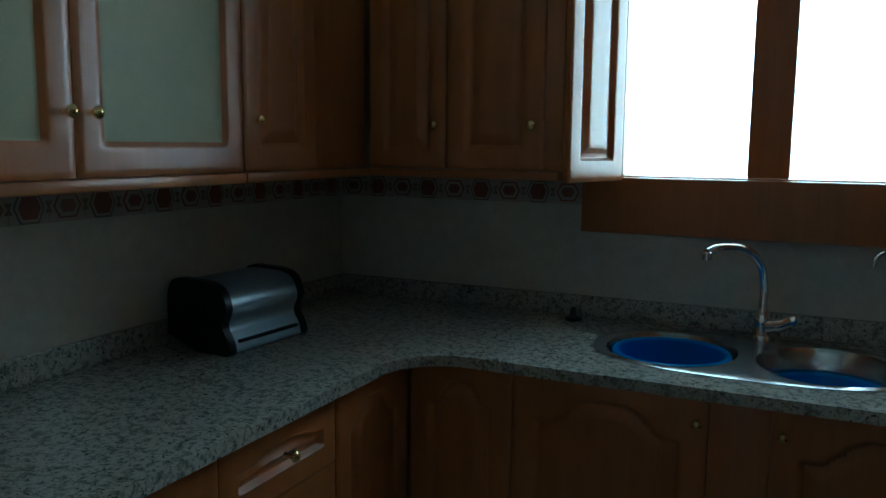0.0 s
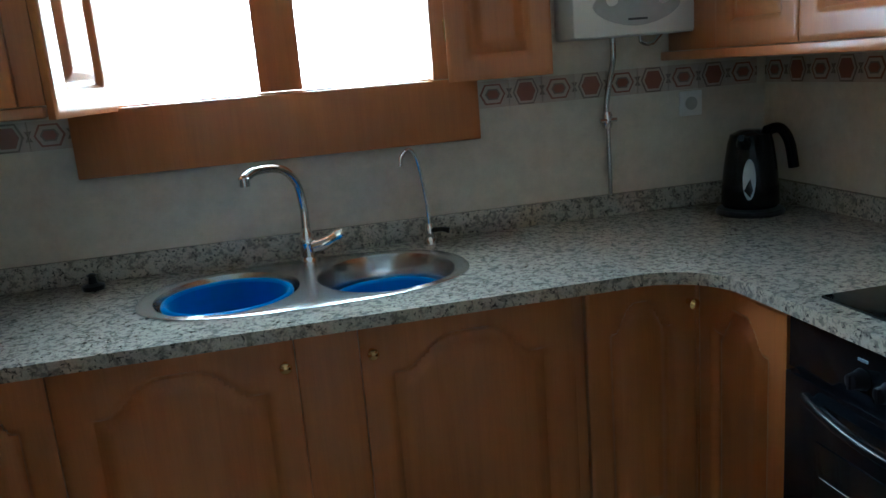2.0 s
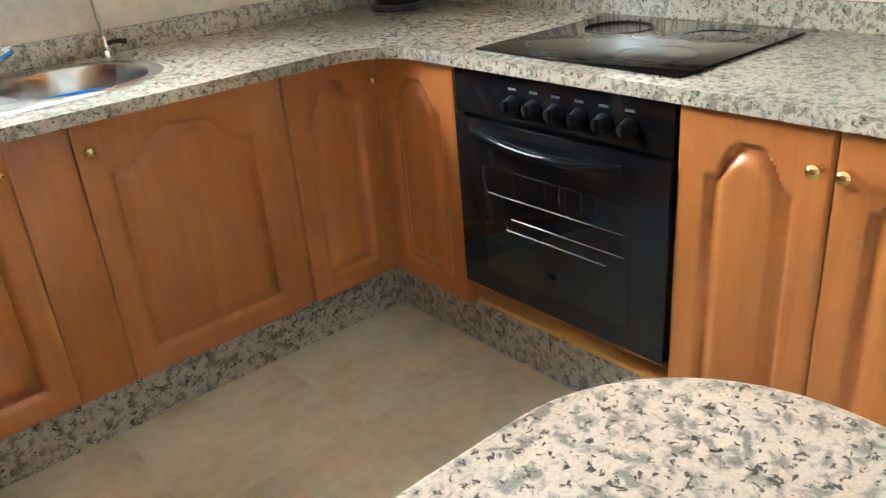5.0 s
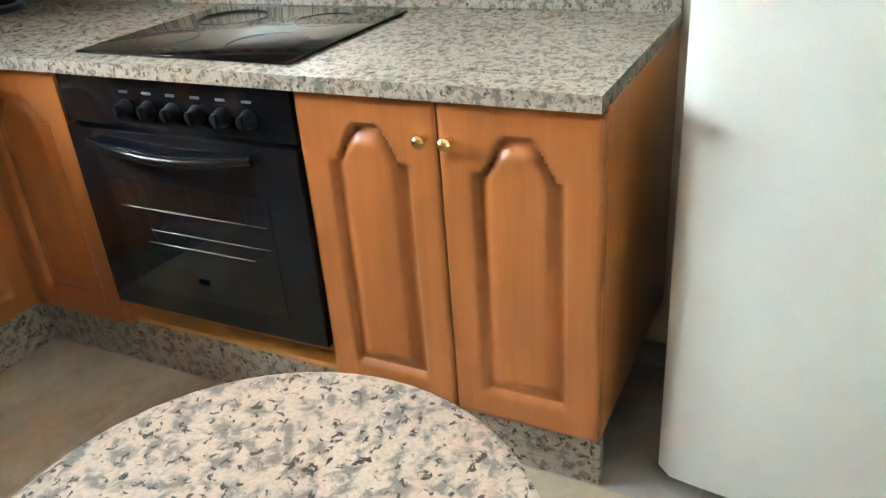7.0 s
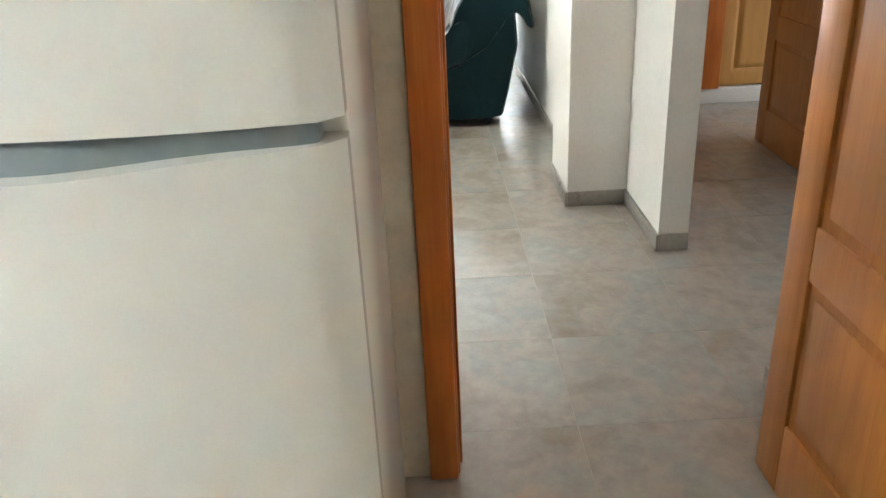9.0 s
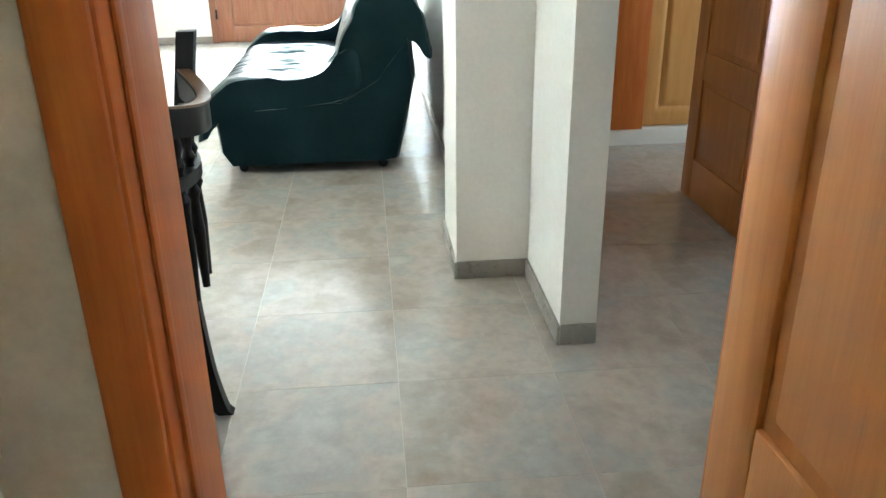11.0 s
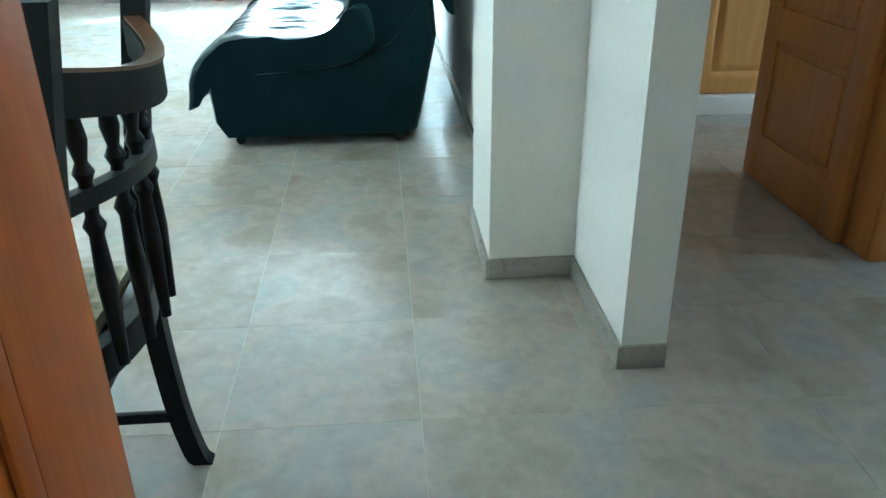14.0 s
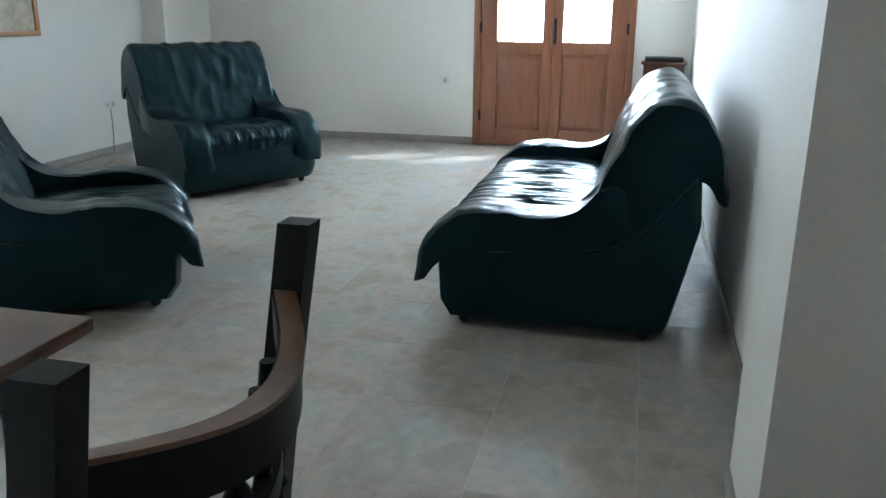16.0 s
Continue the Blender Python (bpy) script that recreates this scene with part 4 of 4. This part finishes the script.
for b in ((2.4, 2.46, 1.5, 1.56, 0.8, 2.2), (3.74, 3.8, 1.5, 1.56, 0.8, 2.2), (2.461, 3.739, 1.5, 1.56, 0.8, 0.86), (2.461, 3.739, 1.5, 1.56, 2.14, 2.2), (3.07, 3.13, 1.5, 1.56, 0.861, 2.139)):
    boxpart("window_frame", b, M_GDOOR, w2, 0.004)


HZ = 1.0


def loft(bm, prof, xs, wrinkle=0.0, freq=9.0, seed=0.0, stretch=(1, 1, 1), inset=None):
    """A closed (v, z) profile carried along x and wrinkled; inset(i) scales each section about its centre."""
    cv = sum(p[0] for p in prof) / len(prof)
    cz = sum(p[1] for p in prof) / len(prof)
    rings = []
    for i, x in enumerate(xs):
        s = inset(i) if inset else 1.0
        ring = []
        for v, z in prof:
            p = Vector((x, cv + (v - cv) * s, (cz + (z - cz) * s) * HZ))
            q = Vector((p.x * stretch[0], p.y * stretch[1], p.z * stretch[2])) * freq + Vector((seed, seed * 2, 0))
            w = (0.45 - 1.6 * abs(noise.noise(q))) * 0.75 + noise.noise(q * 2.3) * 0.3
            d = Vector((0, v - cv, z - cz)).normalized()
            ring.append(bm.verts.new(p + d * w * wrinkle))
        rings.append(ring)
    n = len(prof)
    for a, c in zip(rings, rings[1:]):
        for k in range(n):
            bm.faces.new((a[k], a[(k + 1) % n], c[(k + 1) % n], c[k]))
    bm.faces.new(rings[0][::-1])
    bm.faces.new(rings[-1])
    bmesh.ops.recalc_face_normals(bm, faces=bm.faces)


def closed_profile(ctrl, n=60):
    c = [(0, a, b) for a, b in ctrl]
    pts = curve_pts(c + [c[0]], n)
    return [(p.y, p.z) for p in pts[:-1]]


def span(a, b, n):
    return [a + (b - a) * i / n for i in range(n + 1)]


def sofa(m, L, label, category="sofa", deep=1.12, tall=1.0):
    """Seat faces -y, from x 0 to L, front at y 0; leather cover draped over arms and back."""
    u = empty("leather_sofa" if L > 1.3 else "leather_armchair", m, label, category, "leather seating")
    a = 0.20
    fit_to = lambda prof: [(v * deep, z * tall) for v, z in prof]
    rnd = lambda n: (lambda i: 1 - 0.05 * max(0, 1 - min(i, n - i) / 2.0) ** 2)
    bm = bmesh.new()
    body = [(0.06, 0.045), (0.02, 0.12), (0.01, 0.28), (0.03, 0.36), (0.2, 0.38), (0.6, 0.38), (0.78, 0.5), (0.93, 0.72), (0.945, 0.5), (0.89, 0.2), (0.86, 0.06), (0.8, 0.045)]
    loft(bm, fit_to(body), span(0.0, L, 30), 0.006, 5, 3.1, inset=rnd(30))
    part("base", bm, M_LEATHER, u)
    seat = closed_profile([(0.0, 0.30), (-0.01, 0.38), (0.06, 0.44), (0.3, 0.45), (0.55, 0.44), (0.62, 0.40), (0.5, 0.31), (0.2, 0.29)], 56)
    bm = bmesh.new()
    loft(bm, fit_to(seat), span(a - 0.03, L - a + 0.03, 120), 0.026, 4.2, 1.7, (3.6, 0.8, 1))
    part("seat_cushion", bm, M_LEATHER, u)
    back = closed_profile([(0.52, 0.36), (0.56, 0.52), (0.62, 0.72), (0.70, 0.90), (0.79, 0.985), (0.89, 0.97), (0.965, 0.86), (1.0, 0.72), (1.02, 0.60), (0.99, 0.61), (0.945, 0.68), (0.90, 0.66), (0.86, 0.45), (0.75, 0.36)], 80)
    bm = bmesh.new()
    loft(bm, fit_to(back), span(0.005, L - 0.005, 90), 0.024, 3.6, 5.3, (2.0, 1.2, 2.2), rnd(90))
    part("backrest", bm, M_LEATHER, u)
    for k, (x0, x1) in enumerate(((-0.015, a), (L - a, L + 0.015))):
        arm = closed_profile([(-0.065, 0.19), (-0.045, 0.33), (0.0, 0.43), (0.1, 0.51), (0.25, 0.53), (0.42, 0.52), (0.55, 0.56), (0.64, 0.66), (0.70, 0.62), (0.68, 0.42), (0.4, 0.36), (0.1, 0.34), (0.005, 0.27), (-0.04, 0.2)], 70)
        bm = bmesh.new()
        loft(bm, fit_to(arm), span(x0, x1, 16), 0.018, 7.0, 8.1 + k, (1, 1.4, 1), lambda i: 1 - 0.10 * max(0, 1 - min(i, 16 - i) / 4.0) ** 2)
        part("arm", bm, M_LEATHER, u)
    for x in (0.08, L - 0.08):
        for y in (0.12 * deep, 0.78 * deep):
            bm = bmesh.new()
            lathe(bm, [(0.022, -0.012), (0.025, -0.006), (0.025, 0.006), (0.022, 0.012)], 14, (x, y, 0.025), "x")
            box(bm, x - 0.016, x + 0.016, y - 0.012, y + 0.012, 0.03, 0.06)
            part("castor", bm, M_BLACKPL, u)
    return u


sofa(pose(5.39, -2.51, 0, 0, 0, 180), 1.95, "dark teal leather two-seat sofa with draped cover", deep=1.15)
sofa(pose(5.20, -0.30, 0, 0, 0, -34), 1.08, "dark teal leather armchair in the corner", "armchair", 1.05, 1.06)
sofa(pose(3.364, -1.407, 0, 0, 0, 34), 0.98, "dark teal leather armchair with rolled arms", "armchair", 1.22, 0.95)


# dining chair and table
def dining_chair(m, lab):
    """Back along x at y 0, seat towards +y; 0.42 wide."""
    u = empty("dining_chair", m, lab, "chair", "dining chairs")
    W = 0.435
    back_y = lambda z: 0.045 if z < 0.45 else 0.045 - 0.08 * ((z - 0.45) / 0.605) ** 1.2
    for x in (0.0, W):
        bm = bmesh.new()
        pts = curve_pts([(x, -0.005, 0.0), (x, 0.012, 0.03), (x, 0.035, 0.18), (x, 0.045, 0.45), (x, 0.012, 0.75), (x, -0.035, 1.055)], 20)
        for i, p in enumerate(pts):
            q = 0.018
            pts_ = [bm.verts.new((p.x + a * q, p.y + b * q * 1.15, p.z)) for a, b in ((-1, -1), (1, -1), (1, 1), (-1, 1))]
            if i:
                for k in range(4):
                    bm.faces.new((prev_[k], prev_[(k + 1) % 4], pts_[(k + 1) % 4], pts_[k]))
            else:
                bm.faces.new(pts_[::-1])
            prev_ = pts_
        bm.faces.new(pts_)
        part("rear_post", bm, M_DARKWOOD, u)

    def bowed(name, z, h, t, bow, mat, lab2=""):
        bm = bmesh.new()
        prev = None
        n = 18
        for i in range(n + 1):
            s = i / n
            x = 0.02 + (W - 0.04) * s
            y = -bow * math.sin(math.pi * s) + back_y(z)
            dz = 0.03 * math.sin(math.pi * s) * (1 if z > 0.8 else 0)
            r = [bm.verts.new((x, y + dy, z + zz + (-dz if z > 0.8 else 0))) for dy, zz in ((-t, -h), (t, -h), (t, h), (-t, h))]
            if prev:
                for k in range(4):
                    bm.faces.new((prev[k], prev[(k + 1) % 4], r[(k + 1) % 4], r[k]))
            else:
                bm.faces.new(r[::-1])
            prev = r
        bm.faces.new(prev)
        bmesh.ops.recalc_face_normals(bm, faces=bm.faces)
        part(name, bm, mat, u, lab2, smooth=True)
    bowed("top_rail", 0.935, 0.03, 0.014, 0.075, M_DARKWOOD)
    # thin strip, browner and lighter than the rail below it
    bowed("cap_rail", 0.968, 0.003, 0.0145, 0.075, M_RAIL, "thin brown top edge")
    bowed("middle_rail", 0.78, 0.014, 0.012, 0.065, M_DARKWOOD)
    bowed("lower_rail", 0.50, 0.03, 0.014, 0.05, M_DARKWOOD)
    for i in range(5):
        s = (i + 1) / 6
        y = -0.062 * math.sin(math.pi * s) + 0.012
        bm = bmesh.new()
        lathe(bm, [(0.009, 0.5), (0.011, 0.55), (0.015, 0.64), (0.011, 0.72), (0.017, 0.735), (0.01, 0.75), (0.013, 0.78), (0.01, 0.80), (0.016, 0.815), (0.009, 0.83), (0.015, 0.86), (0.010, 0.9)], 12, (W * s, y, 0))
        part("spindle", bm, M_DARKWOOD, u)
    bm = bmesh.new()
    box(bm, -0.015, W + 0.015, 0.03, 0.44, 0.415, 0.46, 0.008)
    part("seat_frame", bm, M_DARKWOOD, u)
    bm = bmesh.new()
    box(bm, 0.0, W, 0.065, 0.43, 0.461, 0.50, 0.018)
    part("cushion", bm, M_FABRIC, u, "faded floral fabric cushion")
    for x in (0.01, W - 0.01):
        bm = bmesh.new()
        lathe(bm, [(0.016, 0), (0.02, 0.05), (0.015, 0.1), (0.021, 0.25), (0.016, 0.34), (0.02, 0.415)], 12, (x, 0.39, 0))
        part("front_leg", bm, M_DARKWOOD, u)
        boxpart("stretcher", (x - 0.008, x + 0.008, 0.035, 0.375, 0.12, 0.145), M_DARKWOOD, u, 0.003)
    return u


dining_chair(pose(0.787, -2.897, 0, 0, 0, 0), "black-stained wooden dining chair with turned spindles")
dt = empty("dining_table", pose(1.02, -1.86, 0), "dark polished wooden dining table", "table")
bm = bmesh.new()
box(bm, -0.492, 0.492, -0.528, 0.528, 0.735, 0.765, 0.006)
part("tabletop", bm, M_TABLEWOOD, dt, "reddish polished top")
for b in ((-0.42, 0.42, -0.46, -0.43, 0.65, 0.7345), (-0.42, 0.42, 0.43, 0.46, 0.65, 0.7345), (0.41, 0.44, -0.43, 0.43, 0.65, 0.7345), (-0.44, -0.41, -0.43, 0.43, 0.65, 0.7345)):
    boxpart("apron", b, M_DARKWOOD, dt, 0.003)
for x in (-0.40, 0.40):
    for y in (-0.42, 0.42):
        bm = bmesh.new()
        lathe(bm, [(0.025, 0), (0.035, 0.06), (0.025, 0.12), (0.04, 0.4), (0.03, 0.6), (0.04, 0.65)], 16, (x, y, 0))
        part("leg", bm, M_DARKWOOD, dt)

# small console by the garden door
cs = empty("console_table", pose(8.08, -3.505, 0.15), "small dark brown console beside the garden door", "table")
boxpart("tabletop", (-0.17, 0.17, -0.2, 0.2, 0.70, 0.725), M_TABLEWOOD, cs, 0.004)
boxpart("drawer", (-0.15, 0.15, -0.18, 0.18, 0.58, 0.699), M_TABLEWOOD, cs, 0.003)
for x in (-0.14, 0.14):
    for y in (-0.17, 0.17):
        boxpart("leg", (x - 0.018, x + 0.018, y - 0.018, y + 0.018, -0.15, 0.5795), M_TABLEWOOD, cs, 0.003)
tray = empty("black_tray", pose(8.08, -3.505, 0.8755), "black tray lying on the console", "tray")
boxpart("plate", (-0.13, 0.13, -0.17, 0.17, 0, 0.035), M_BLACKPL, tray, 0.008)

# picture on the north wall and a trailing cable
pic = empty("framed_picture", pose(5.72, 1.448, 1.47), "small framed picture with gilt wooden frame", "picture")
boxpart("sheet", (-0.26, 0.26, -0.012, -0.002, -0.34, 0.34), M_PAPER, pic, 0)
for b in ((-0.3, 0.3, -0.03, -0.001, 0.3405, 0.38), (-0.3, 0.3, -0.03, -0.001, -0.38, -0.3405), (-0.3, -0.2605, -0.03, -0.001, -0.34, 0.34), (0.2605, 0.3, -0.03, -0.001, -0.34, 0.34)):
    boxpart("frame", b, M_FRAMEWOOD, pic, 0.004)
bm = bmesh.new()
tube(bm, curve_pts([(6.80, 1.43, 0.42), (6.79, 1.42, 0.25), (6.72, 1.38, 0.03), (6.5, 1.22, 0.008), (6.15, 1.1, 0.008)], 30), 0.005, 8)
tagged(part("power_cable", bm, M_CABLE), "dark cable hanging from a wall socket", "cable")

# ---- floor tiles ----
TS = 0.475


def tile_mesh(name, mat):
    bm = bmesh.new()
    box(bm, 0.001, TS - 0.001, 0.001, TS - 0.001, -0.0011, 0.0, 0.0004)
    return mesh_of(name, bm, mat, False)


floor_live = tagged(new("floor"), "polished grey-beige stone tile floor", "floor", kind="structure")
floor_kit = tagged(new("floor_kitchen"), "polished beige stone tile floor of the kitchen", "floor", kind="structure")
TL, TK = tile_mesh("floor_tile", M_FLOORT), tile_mesh("floor_tile", M_KFLOORT)
for i in range(-10, 19):
    for k in range(-20, 12):
        x, y = 2.745 - TS * 6 + TS * i, -3.395 + TS * k
        if x + TS < -3.1 or x > 8.31 or y > 1.45 or y + TS < -8.0:
            continue
        kitchen = x + TS / 2 < 0.3
        if kitchen and y + TS < -4.1:
            continue
        if not kitchen and (y + TS < -4.4 and (x + TS < 0.5 or x > 4.2)):
            continue
        t = new("floor_tile", TK if x + TS / 2 < -0.55 else TL)
        t.parent = floor_kit if kitchen else floor_live
        t.matrix_basis = pose(x, y, 0)
